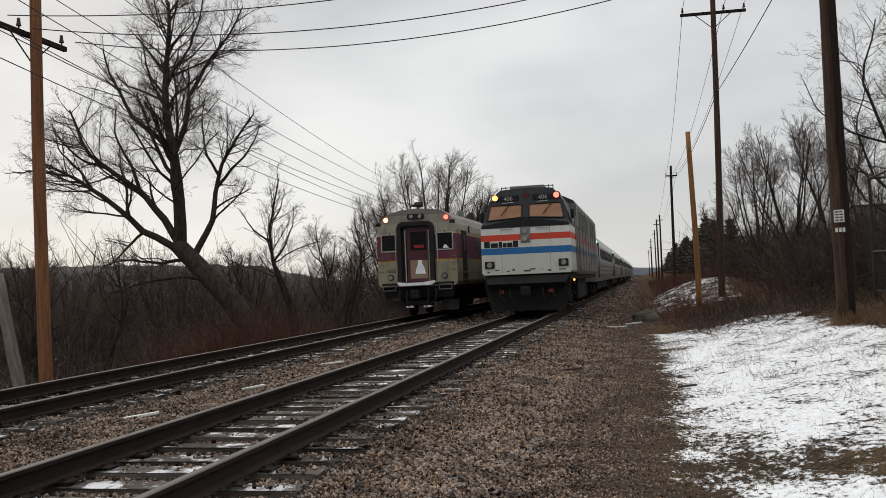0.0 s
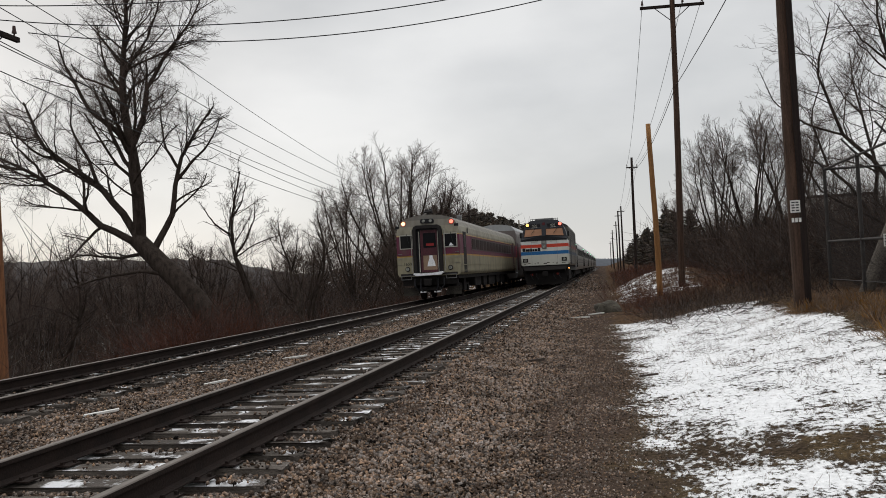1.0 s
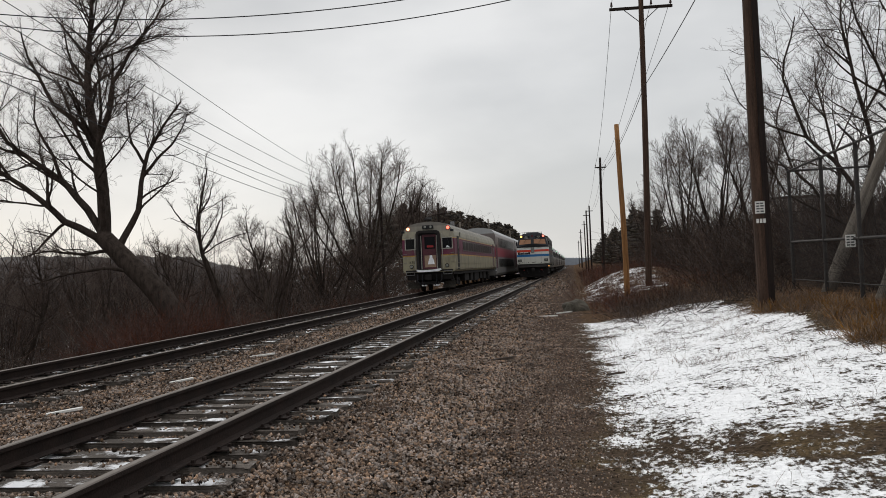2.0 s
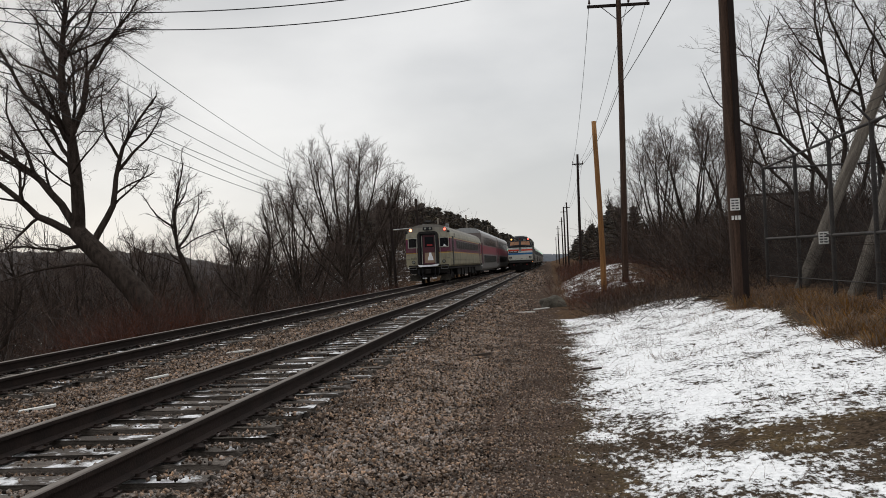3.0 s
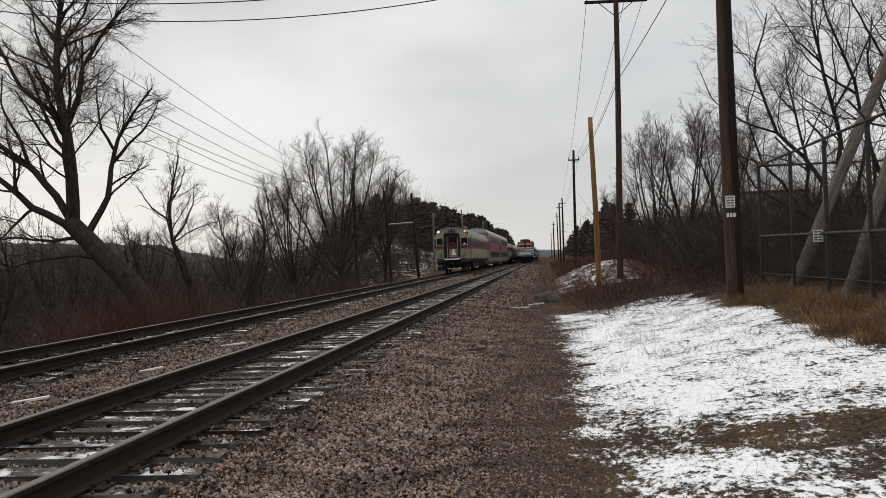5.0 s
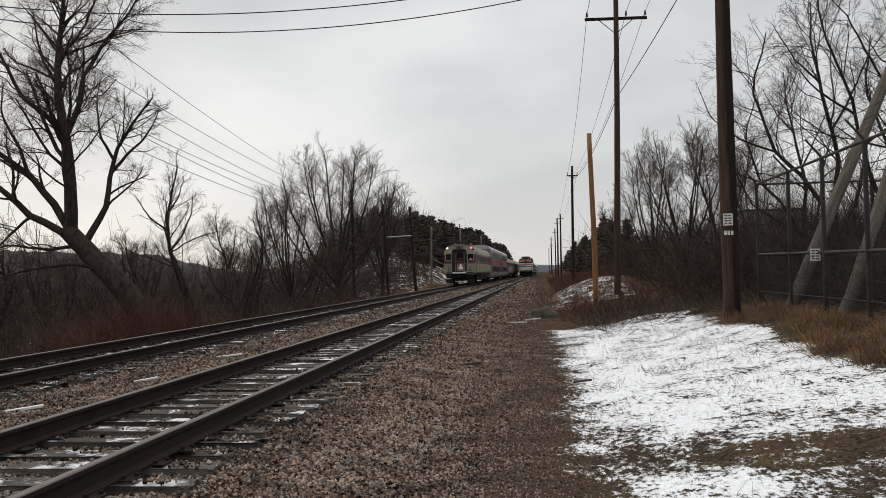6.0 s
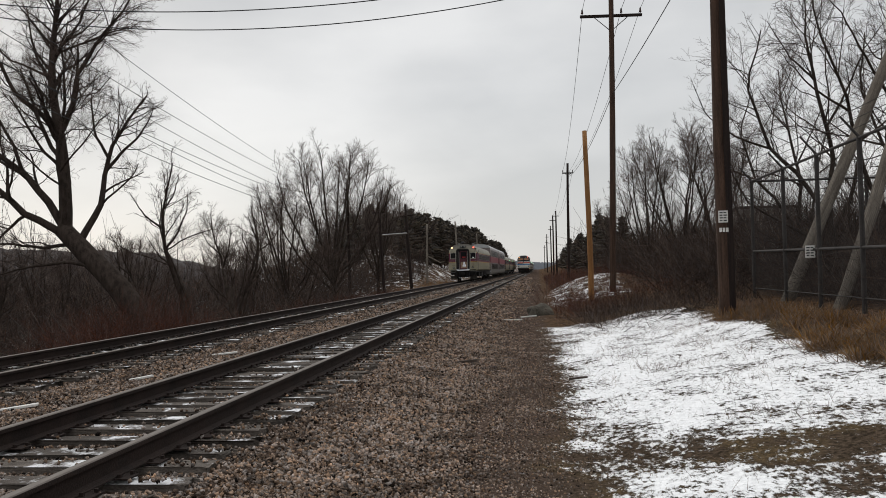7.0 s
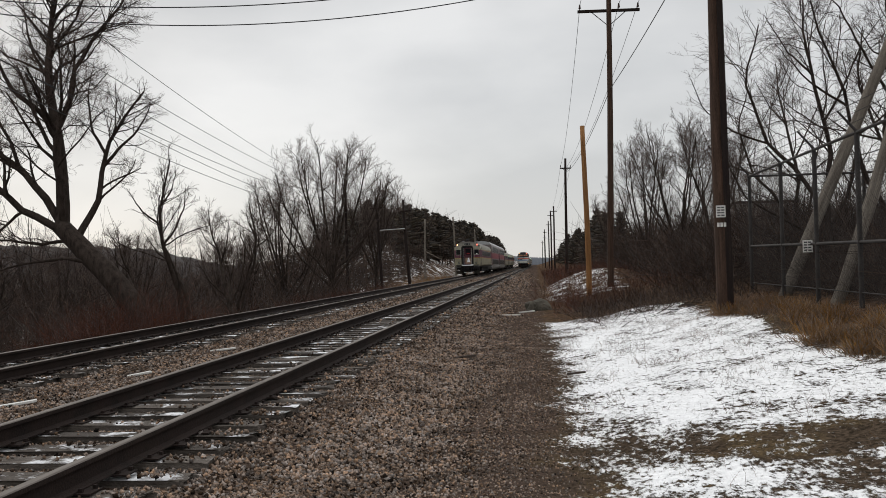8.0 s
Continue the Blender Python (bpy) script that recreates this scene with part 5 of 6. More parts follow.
slant = [(None, (0, 0, -0.4), 0.10, ((-12, 1.6), (-17, 1.4))), (0, 0.95, 0.08, ((-17, 1.6), (-20, 1.4), (-8, 1.0))), (0, 0.6, 0.05, ((24, 1.2), (14, 1.2), (2, 0.9))), (0, 0.8, 0.05, ((-45, 1.0), (-25, 1.2))),
         (1, 0.3, 0.045, ((20, 1.0), (8, 1.1))), (1, 0.5, 0.04, ((-48, 0.8), (-25, 0.8)))]
thin_b = tree_meshes(24, slant, ((5, 0.38, 44), (4, 0.5, 42), (3, 0.55, 38), (3, 0.55, 36)), 0.006, 0.05)
put(thin_b, ((-14.5, 40.0, 1.0, 0), (-13.4, 47.0, 0.75, 200), (-17.0, 37.0, 0.9, 40), (-12.9, 53.0, 0.7, 120), (-22.0, 36.0, 1.0, 300), (-18.2, 50.0, 0.95, 340), (-26.0, 40.0, 1.0, 100)),
    "thin slanting bare tree in the brush", "thin slanting trees")
# round-crowned trees on the far side
round_tree = tree_meshes(31, fan(12.6, 3.4, 36, 11, 0.24), ((7, 0.30, 34), (6, 0.46, 36), (5, 0.52, 36), (3, 0.58, 36)), 0.0070, 0.055, 0.35)
put(round_tree, ((-15.2, 62.0, 1.04, 0), (-19.4, 64.0, 0.88, 130), (-15.0, 79.0, 0.86, 250), (-22.5, 60.0, 0.6, 60), (-33.0, 42.0, 0.72, 90), (-41.0, 50.0, 0.8, 320), (-27.0, 36.0, 0.55, 20), (-25.0, 50.0, 0.66, 200), (-31.0, 57.0, 0.74, 45), (-24.0, 68.0, 0.7, 280), (-38.0, 62.0, 0.85, 150), (-48.0, 58.0, 0.9, 10), (-52.0, 47.0, 0.8, 75)),
    "broad round-crowned bare tree beside the line", "broad bare trees", TWIG_HAZED)
# the upright clump beyond the mound
upright = tree_meshes(41, fan(10.0, 2.2, 27, 9, 0.17), ((7, 0.32, 38), (5, 0.46, 38), (4, 0.52, 36), (3, 0.6, 36)), 0.0072, 0.07, 0.2)
put(upright, ((6.6, 52.0, 0.82, 20), (8.6, 53.0, 0.97, 140), (10.8, 53.0, 0.94, 260), (5.4, 62.0, 0.62, 80), (13.5, 57.0, 0.8, 330)),
    "upright bare trees in a dense clump", "upright bare trees", TWIG_HAZED)
# arching trees behind the fence
arching = [(None, (0, 0, -0.4), 0.12, ((4, 1.2), (-4, 1.3))), (0, 0.95, 0.075, ((-24, 1.4), (-42, 1.6), (-16, 1.8), (14, 1.6))), (0, 0.97, 0.08, ((3, 2.0), (-14, 1.8), (-4, 1.8), (8, 1.2))), (0, 0.8, 0.065, ((28, 1.6), (14, 2.0), (24, 1.6), (8, 1.0))),
           (0, 0.6, 0.05, ((-48, 1.3), (-62, 1.4), (-30, 1.4), (-5, 1.0))), (1, 0.45, 0.036, ((-70, 1.1), (-50, 1.1), (-20, 0.9))), (2, 0.4, 0.04, ((34, 1.2), (22, 1.4), (40, 1.0))), (2, 0.6, 0.035, ((-48, 1.0), (-30, 1.2))), (3, 0.5, 0.035, ((52, 1.1), (38, 1.2)))]
crooked = tree_meshes(51, arching, ((6, 0.38, 48), (5, 0.5, 46), (4, 0.55, 42), (3, 0.55, 40)), 0.0040, 0.03, 0.3)
put(crooked, ((8.3, 25.5, 1.0, 0), (9.6, 24.0, 1.1, 175), (11.4, 26.5, 1.05, 300), (9.6, 33.0, 0.95, 10), (13.4, 30.0, 1.0, 120)),
    "crooked bare tree behind the chain-link fence", "crooked bare trees")


# ---- brush, weeds and dead grass ----
def thicket(name, label, spots, height, rng, material, per=2, r=0.012, spread=0.45, twig=0.4, category="brush"):
    """spots: (n, 2) places; each gets a bent stem with side twigs."""
    n = len(spots)
    base = np.column_stack([spots, ground_z(spots[:, 0], spots[:, 1]) - 0.05])
    way = np.column_stack([rng.normal(scale=spread, size=(n, 2)), np.ones(n)])
    ln = height * rng.uniform(0.45, 1.15, n)
    v, f, pts = stems(base, way, ln, r * rng.uniform(0.6, 1.3, n), rng, 0.3, 2 if per else 1)
    pieces = [(v, f)]
    if per:
        pick = np.repeat(np.arange(n), per)
        a = rng.uniform(0.25, 0.95, len(pick))[:, None]
        b2 = pts[pick, 0] * (1 - a) + pts[pick, -1] * a
        w2 = unit(way[pick]) + unit(rng.normal(size=(len(pick), 3))) * 0.9
        v2, f2, _ = stems(b2, w2, ln[pick] * twig * rng.uniform(0.5, 1.2, len(pick)), r * 0.55 * np.ones(len(pick)), rng, 0.25, 1)
        pieces.append((v2, f2))
    return tagged(link_mesh(name, raw_mesh(name, *joined(pieces)), material), label, category, kind="stuff")


def scatter(rng, n, x0, x1, y0, y1, keep=None):
    p = np.column_stack([rng.uniform(x0, x1, n), rng.uniform(y0, y1, n)])
    return p if keep is None else p[keep(p[:, 0], p[:, 1])]


RNG = np.random.default_rng(77)


def patchy(x, y, s=0.45, cut=0.0):
    return np.sin(x * s * 2.1 + 1.3 * np.sin(y * s)) + np.sin(y * s * 1.7 + 0.9 * np.sin(x * s * 1.4)) > cut


thicket("brush", "brown leafless brush along the embankment", scatter(RNG, 900, -17, -12.2, 13, 62), 1.0, RNG, BRUSH, 5, 0.0085, 0.7, 0.6)
thicket("brush", "reddish dead brush at the edge of the line", scatter(RNG, 2100, -13.4, -11.0, 22, 70, lambda x, y: patchy(x, y, 0.5, -0.3)), 0.95, RNG, BRUSH_RED, 3, 0.006, 0.6)
thicket("brush", "dark tangled brush down the valley side", scatter(RNG, 2200, -38, -17.5, 14, 66), 3.3, RNG, BRUSH, 8, 0.011, 1.3, 0.6)
thicket("brush", "low snarled stems below the embankment", scatter(RNG, 1400, -24, -15.0, 14, 50), 1.7, RNG, BRUSH, 6, 0.009, 1.3, 0.7)
thicket("brush", "dark woods across the valley", scatter(RNG, 4200, -150, -30, 35, 200, lambda x, y: y > 6 - 0.62 * x), 9.5, RNG, BRUSH, 6, 0.06, 0.4, 0.45)
thicket("brush", "bare thicket on the bank beside the line", scatter(RNG, 2200, -28, -13.2, 54, 112, lambda x, y: x < -14.2), 3.0, RNG, BRUSH, 6, 0.018, 0.5, 0.5)
thicket("brush", "bare woods on the wooded hill", scatter(RNG, 3400, -46, -16, 96, 420), 7.0, RNG, BRUSH, 5, 0.05, 0.35, 0.45)
thicket("brush", "brown tangled brush behind the poles", scatter(RNG, 2600, 4.4, 16, 27, 66, lambda x, y: x > 4.2 + 0.7 * np.sin(y * 0.5)), 2.6, RNG, BRUSH, 7, 0.011, 0.75, 0.6)
thicket("brush", "low brown brush behind the fence", scatter(RNG, 1500, 7.1, 17, 12, 30), 1.9, RNG, BRUSH, 5, 0.009, 0.7, 0.6)
thicket("brush", "bare woods on the far bank", scatter(RNG, 2600, 5.0, 34, 66, 330, lambda x, y: x > 4.4 + 0.008 * y), 4.2, RNG, BRUSH, 5, 0.035, 0.4, 0.5)
thicket("brush", "deep woods beyond the fence", scatter(RNG, 2600, 10, 60, 34, 100, lambda x, y: x > 4 + 0.19 * y), 4.6, RNG, BRUSH, 6, 0.026, 0.45, 0.5)
thicket("brush", "low reddish stems around the boulder", scatter(RNG, 800, 0.5, 3.6, 27.0, 33, lambda x, y: patchy(x, y, 0.8, -0.2)), 0.70, RNG, BRUSH_RED, 3, 0.0042)
thicket("brush", "low brown stems on the snowy mound", scatter(RNG, 900, 0.6, 7.0, 33, 52), 0.7, RNG, BRUSH_RED, 4, 0.0052)
thicket("brush", "low stems along the path", scatter(RNG, 1000, 0.7, 4.5, 48, 130), 1.1, RNG, BRUSH_RED, 3, 0.011)
thicket("brush", "reddish brush round the foot of the leaning tree", scatter(RNG, 1700, -14.0, -11.3, 21.5, 27.5), 1.55, RNG, BRUSH_RED, 4, 0.005, 0.6)
thicket("brush", "dark brush hiding the ground behind the fence", scatter(RNG, 2600, 7.2, 22, 14, 40), 2.0, RNG, BRUSH, 6, 0.0105, 0.9, 0.6)
thicket("dead_grass", "golden dead grass along the fence", scatter(RNG, 26000, 3.7, 5.4, 9, 20, lambda x, y: patchy(x, y, 3.1, 0.5) & (x > 3.75 + 0.4 * np.sin(y * 0.9) + 0.015 * y)), 0.30, RNG, STRAW, 0, 0.006, 0.9, category="grass")
thicket("dead_grass", "brown matted weeds along the fence", scatter(RNG, 7000, 3.6, 5.9, 9, 27, lambda x, y: x > 3.7 + 0.5 * np.sin(y * 0.9)), 0.22, RNG, WEED, 0, 0.006, 1.3, category="grass")
thicket("brush", "tall bare saplings down the valley side", scatter(RNG, 650, -44, -18.0, 18, 75), 6.5, RNG, BRUSH, 12, 0.016, 0.16, 0.32)
thicket("brush", "low brown brush where the snow ends", scatter(RNG, 1100, 1.2, 6.0, 22.5, 30), 0.6, RNG, BRUSH, 2, 0.007, 0.7)
thicket("brush", "tall bare saplings behind the fence", scatter(RNG, 420, 8, 26, 24, 56), 5.5, RNG, BRUSH, 8, 0.013, 0.18, 0.32)
thicket("brush", "dark tall brush beyond the fence", scatter(RNG, 1458, 7.5, 30, 25, 54), 3.3, RNG, BRUSH, 4, 0.01947, 0.5, 0.5)
thicket("brush", "pale bare stems among the dark brush", scatter(RNG, 800, -26, -15.5, 15, 66), 2.8, RNG, PALE_STEM, 3, 0.010, 0.8, 0.5)
thicket("brush", "pale bare stems behind the fence", scatter(RNG, 700, 7.2, 16, 20, 55), 2.6, RNG, PALE_STEM, 3, 0.008, 0.8, 0.5)
thicket("brush", "thin red stems on the snowy mound", scatter(RNG, 800, -0.2, 6.0, 31, 48), 0.6, RNG, BRUSH_RED, 4, 0.006, 0.6)
thicket("brush", "dark stems crowding the foot of the fence", scatter(RNG, 1500, 6.7, 8.4, 12, 26), 1.3, RNG, BRUSH, 5, 0.006, 0.9, 0.6)
thicket("dead_grass", "brown weed clumps standing in the snow", scatter(RNG, 5200, 0.5, 4.0, 13.0, 24, lambda x, y: patchy(x, y, 2.3, 1.15)), 0.22, RNG, WEED, 1, 0.0028, 1.1, category="grass")
thicket("dead_grass", "sparse dead stalks standing in the snow", scatter(RNG, 5200, 0.5, 4.8, 6.0, 26, lambda x, y: patchy(x, y, 1.5, 0.55) | (y > 22)), 0.20, RNG, WEED, 1, 0.0022, 0.8, category="grass")
thicket("dead_grass", "scattered stalks over the snow", scatter(RNG, 2600, 0.4, 5.0, 6.0, 26), 0.16, RNG, WEED, 1, 0.002, 1.2, category="grass")
thicket("dead_grass", "olive dead turf at the edge of the path", scatter(RNG, 15000, -0.2, 4.8, 5.2, 11.5, lambda x, y: patchy(x, y, 1.7, 0.1) & ((x < 1.5) | (y < 9.2))), 0.07, RNG, surface("olive_dead_turf", (0.20, 0.155, 0.07), (0.07, 0.055, 0.026), 0.9, 0, 1, 9, 0, per="island", spread=0.45, coords="World"), 0, 0.003, 1.0, category="grass")
thicket("dead_grass", "brown leaf litter and weeds below the far rails", scatter(RNG, 5200, -12.2, -10.2, 14, 75, lambda x, y: patchy(x, y, 0.9, -0.1)), 0.32, RNG, WEED, 0, 0.005, 0.9, category="grass")
thicket("dead_grass", "straw-coloured grass on the bank", scatter(RNG, 4500, -14.5, -10.6, 62, 110), 0.45, RNG, STRAW, 0, 0.012, 0.7, category="grass")

thicket("twig_litter", "fallen twigs strewn over the snow", scatter(RNG, 240, 0.6, 5.0, 10, 26), 0.42, RNG, BRUSH, 1, 0.0035, 14.0, category="twigs")
thicket("twig_litter", "fallen branches below the brush", scatter(RNG, 320, 0.8, 5.2, 20.5, 29), 1.0, RNG, BRUSH, 2, 0.010, 6.0, category="twigs")


def pine_mesh(seed):
    """A ragged conifer: whorls of drooping needle clumps round a stem."""
    rng = np.random.default_rng(seed)
    base, way, ln, rad = [], [], [], []
    for k in range(17):
        f = k / 17
        reach = 2.3 * math.sqrt(max(0.0, 1 - f)) * (0.6 + 0.4 * math.sin(3 * f + 0.6)) + 0.35
        for j in range(8):
            a = rng.uniform(0, math.tau)
            base.append((0, 0, 0.8 + f * 6.6 + rng.uniform(-0.15, 0.15)))
            way.append((math.cos(a), math.sin(a), 0.15 + 0.5 * f))
            ln.append(reach * rng.uniform(0.65, 1.15))
            rad.append(0.40 * (1 - 0.45 * f))
    v, f, _ = stems(np.array(base), np.array(way), np.array(ln), np.array(rad), rng, 0.1, 2, 0.18)
    return raw_mesh("needles", v + rng.normal(scale=0.06, size=v.shape), f)


def pine(m, mesh):
    tree = thing("pine_tree", m, "dark evergreen among bare woods", "tree", "dark pines")
    bm = bmesh.new()
    rod(bm, (0, 0, -0.5), (0, 0, 7.2), 0.16, 0.04, 8)
    part("trunk", bm, BARK, tree)
    link_mesh("needles", mesh, PINE, tree, "dark green needles")
    return tree


PINES = [pine(pose(-22.0, 150.0, float(ground_z(-22.0, 150.0))), pine_mesh(3)), pine(pose(8.6, 122.0, float(ground_z(8.6, 122.0))), pine_mesh(4))]
rnd = random.Random(5)
for k in range(110):
    y = 128 + 320 * (k / 110) ** 1.25 + rnd.uniform(-6, 6)
    x = -17.0 - rnd.random() * 15
    copy_thing(PINES[k % 2], pose(x, y, float(ground_z(x, y)) - 0.2, 0, 0, rnd.uniform(0, 360))).scale = (rnd.uniform(0.8, 1.1) * (1 + 0.5 * min(1.0, max(0.0, (y - 135) / 130))),) * 3
for k in range(30):
    y = 98 + 170 * k / 30 + rnd.uniform(-4, 4)
    x = 4.6 + rnd.random() * 5 + 0.010 * y
    copy_thing(PINES[k % 2], pose(x, y, float(ground_z(x, y)) - 0.2, 0, 0, rnd.uniform(0, 360))).scale = (rnd.uniform(0.6, 0.95),) * 3


def hill(name, label, x0, x1, y, height, base, seed, material, depth=120):
    """A far wooded ridge with a ragged top."""
    rng = np.random.default_rng(seed)
    k = 240
    xs = np.linspace(x0, x1, k)
    f = np.linspace(0, 1, k)
    top = base + height * (0.55 + 0.14 * np.sin(f * 5 + seed) + 0.05 * np.sin(f * 13 + seed * 2)) * np.minimum(1, np.minimum(f, 1 - f) * 8 + 0.25) + rng.uniform(0, 0.035, k) * height
    rows = [np.column_stack([xs, np.full(k, y), np.full(k, base - 12)]), np.column_stack([xs, np.full(k, y + depth * 0.3), top * 0.8 + base * 0.2]),
            np.column_stack([xs, np.full(k, y + depth * 0.5), top]), np.column_stack([xs, np.full(k, y + depth), np.full(k, base - 12)])]
    v = np.concatenate(rows)
    i = (np.arange(3)[:, None] * k + np.arange(k - 1)[None]).ravel()
    return tagged(link_mesh(name, raw_mesh(name, v, np.stack([i, i + 1, i + k + 1, i + k], 1)), material), label, "hill", kind="structure")


# aerial haze is painted into this blue-grey base colour
HAZE_BLUE = surface("hazed_far_woods", (0.085, 0.092, 0.105), (0.060, 0.066, 0.076), 0.95, 0, 0.01, 0.2, 0, coords="World")
hill("backdrop", "low wooded hills with blue-grey haze painted in", -2600, 2600, 1900, 40, -6, 2, HAZE_BLUE, 300)
hill("backdrop", "dark wooded ridge across the valley", -900, -105, 300, 36, -8, 5, FAR_WOOD, 160)
hill("backdrop", "dark wooded ridge beyond the fence", 60, 800, 330, 14, 0, 7, FAR_WOOD, 160)
hill("backdrop", "wooded rise at the end of the line", -90, 160, 900, 24, -2, 9, HAZE_BLUE, 100)


# ---- fence, logs, building, small things ----
FENCE_METAL = surface("dull_dark_fence_steel", (0.055, 0.050, 0.048), (0.028, 0.025, 0.024), 0.7, 0.4, 4, 40, 0.2)
SIGN_WHITE = surface("dirty_white_sign", (0.62, 0.61, 0.58), (0.42, 0.41, 0.39), 0.6, 0, 6, 40, 0)
SIGN_INK = surface("dark_sign_print", (0.05, 0.05, 0.05), (0.03, 0.03, 0.03), 0.6, 0, 6, 40, 0)
FX = 5.85


def fence():
    f = thing("chain_link_fence", pose(FX, 0, 0), "rusty dark chain-link fence with barbed-wire arms", "fence")
    ys = [9.4, 11.8, 14.1, 16.2, 18.6, 21.1, 24.1]
    top = 3.58
    for y in ys:
        z = float(ground_z(FX, y)) - 0.1
        bm = bmesh.new()
        rod(bm, (0, y, z), (0, y, top), 0.045, 0.045, 10)
        post = part("post", bm, FENCE_METAL, f)
        bm = bmesh.new()
        rod(bm, (0, y, top - 0.02), (-0.32, y, top + 0.36), 0.028, 0.02, 8)
        part("barb_arm", bm, FENCE_METAL, post)
    for name, z0, z1, r in (("top_rail", 3.54, 3.54, 0.032), ("middle_rail", 1.46, 1.62, 0.032), ("bottom_wire", 0.62, 0.62, 0.012)):
        bm = bmesh.new()
        rod(bm, (0, 8, z0), (0, 24.1, z1), r, r, 8)
        part(name, bm, FENCE_METAL, f)
    for k in range(3):
        q = (k + 1) / 3
        bm = bmesh.new()
        rod(bm, (-0.32 * q, 8, top + 0.36 * q), (-0.32 * q, 24.1, top + 0.36 * q), 0.007, 0.007, 5)
        part("barbed_wire", bm, FENCE_METAL, f)
    rng = np.random.default_rng(9)
    a = np.arange(8.0, 26.5, 0.09)
    base = np.concatenate([np.column_stack([np.zeros(len(a)), a, np.full(len(a), 0.45)]), np.column_stack([np.zeros(len(a)), a - 2.6, np.full(len(a), 0.45)])])
    way = np.concatenate([np.tile((0, -0.9, 1.0), (len(a), 1)), np.tile((0, 0.9, 1.0), (len(a), 1))])
    keep = (base[:, 1] + np.sign(way[:, 1]) * 2.6 > 7) & (base[:, 1] > 5)
    v, fc, _ = stems(base[keep], way[keep], np.full(keep.sum(), 3.9), np.full(keep.sum(), 0.0026), rng, 0.0, 1)
    tagged(link_mesh("chain_link", raw_mesh("chain_link", v, fc), FENCE_METAL, f), kind="stuff")
    # the return leg, running away from the railway at the far corner
    for k in range(5):
        x = 3.0 * (k + 1)
        z = float(ground_z(FX + x, 24.1)) - 0.1
        bm = bmesh.new()
        rod(bm, (x, 24.1, z), (x, 24.1, top), 0.045, 0.045, 10)
        part("post", bm, FENCE_METAL, f)
    for z in (3.54, 1.62):
        bm = bmesh.new()
        rod(bm, (0, 24.1, z), (16, 24.1, z), 0.03, 0.03, 8)
        part("return_rail", bm, FENCE_METAL, f)
    return f


fence()


def sign(x, y, z, w, h, label, heading=0):
    s = thing("sign", pose(x, y, z, 0, 0, heading), label, "sign", "small signs")
    bm = bmesh.new()
    box(bm, -w / 2, w / 2, -0.008, 0.008, -h / 2, h / 2, 0.003)
    part("plate", bm, SIGN_WHITE, s)
    for k in range(4):
        for x0, x1 in ((-0.38, -0.04), (0.04, 0.38)):
            bm = bmesh.new()
            z0 = h * (0.33 - 0.22 * k)
            box(bm, w * x0, w * (x1 - 0.05 * ((k + (x0 > 0)) % 2)), -0.012, -0.008, z0 - h * 0.055, z0 + h * 0.055)
            part("print_bar", bm, SIGN_INK, s)
    return s


sign(4.02, 19.11, 2.33, 0.20, 0.26, "small white sign with dark print on the pole")
for k in range(3):
    tag = thing("number_tag", pose(3.96 + 0.07 * k, 19.11, 2.04), "small pale tag nailed to the pole", "tag", "pole tags")
    bm = bmesh.new()
    box(bm, -0.025, 0.025, -0.006, 0.006, -0.045, 0.045)
    part("plate", bm, SIGN_WHITE, tag)
sign(FX - 0.08, 18.95, 1.52, 0.20, 0.26, "small white sign wired to the fence", -10)


def leaning_log(x, y, dx, dy, length, r0, r1, seed, label):
    z = float(ground_z(x, y)) - 0.4
    turn = Vector((dx, dy, 1)).to_track_quat("Z", "Y").to_matrix().to_4x4()
    ob = thing("leaning_log", Matrix.Translation((x, y, z)) @ turn, label, "log", "leaning logs")
    part("shaft", pole_mesh(length, r0, r1, seed), POLE_GREY, ob, smooth=True)
    return ob


leaning_log(6.02, 22.2, 0.427, 0.0, 9.5, 0.16, 0.12, 31, "bare grey trunk leaning behind the fence")
leaning_log(5.98, 18.2, 0.35, 0.1, 6.5, 0.125, 0.10, 33, "bare grey trunk leaning behind the fence")
leaning_log(5.92, 18.4, 0.50, 0.25, 3.2, 0.11, 0.09, 34, "short bare trunk leaning beside another")


def boulder(x, y, sx, sy, sz, seed, label, material, name="boulder"):
    bm = bmesh.new()
    bmesh.ops.create_icosphere(bm, subdivisions=3, radius=1.0)
    for v in bm.verts:
        q = noise.noise(v.co * 1.3 + Vector((seed, 0, 0))) * 0.35 + noise.noise(v.co * 4 + Vector((0, seed, 0))) * 0.08
        v.co *= 1 + q
        v.co.x, v.co.y, v.co.z = v.co.x * sx, v.co.y * sy, max(v.co.z, -0.5) * sz
    mesh = bpy.data.meshes.new(name)
    bm.to_mesh(mesh)
    bm.free()
    return tagged(link_mesh(name, mesh, material, m=pose(x, y, float(ground_z(x, y)) + 0.2 * sz)), label, "boulder")


STONE_GREY = surface("lichened_grey_stone", (0.085, 0.075, 0.058), (0.025, 0.022, 0.017), 0.9, 0, 3, 25, 0.6)
boulder(0.02, 31.2, 0.50, 0.45, 0.34, 3, "squat grey-brown boulder at the path's edge", STONE_GREY)

PLANK_WOOD = surface("wet_dark_plank", (0.075, 0.056, 0.045), (0.030, 0.023, 0.019), 0.85, 0, 4, 40, 0.4, (1, 6, 6))


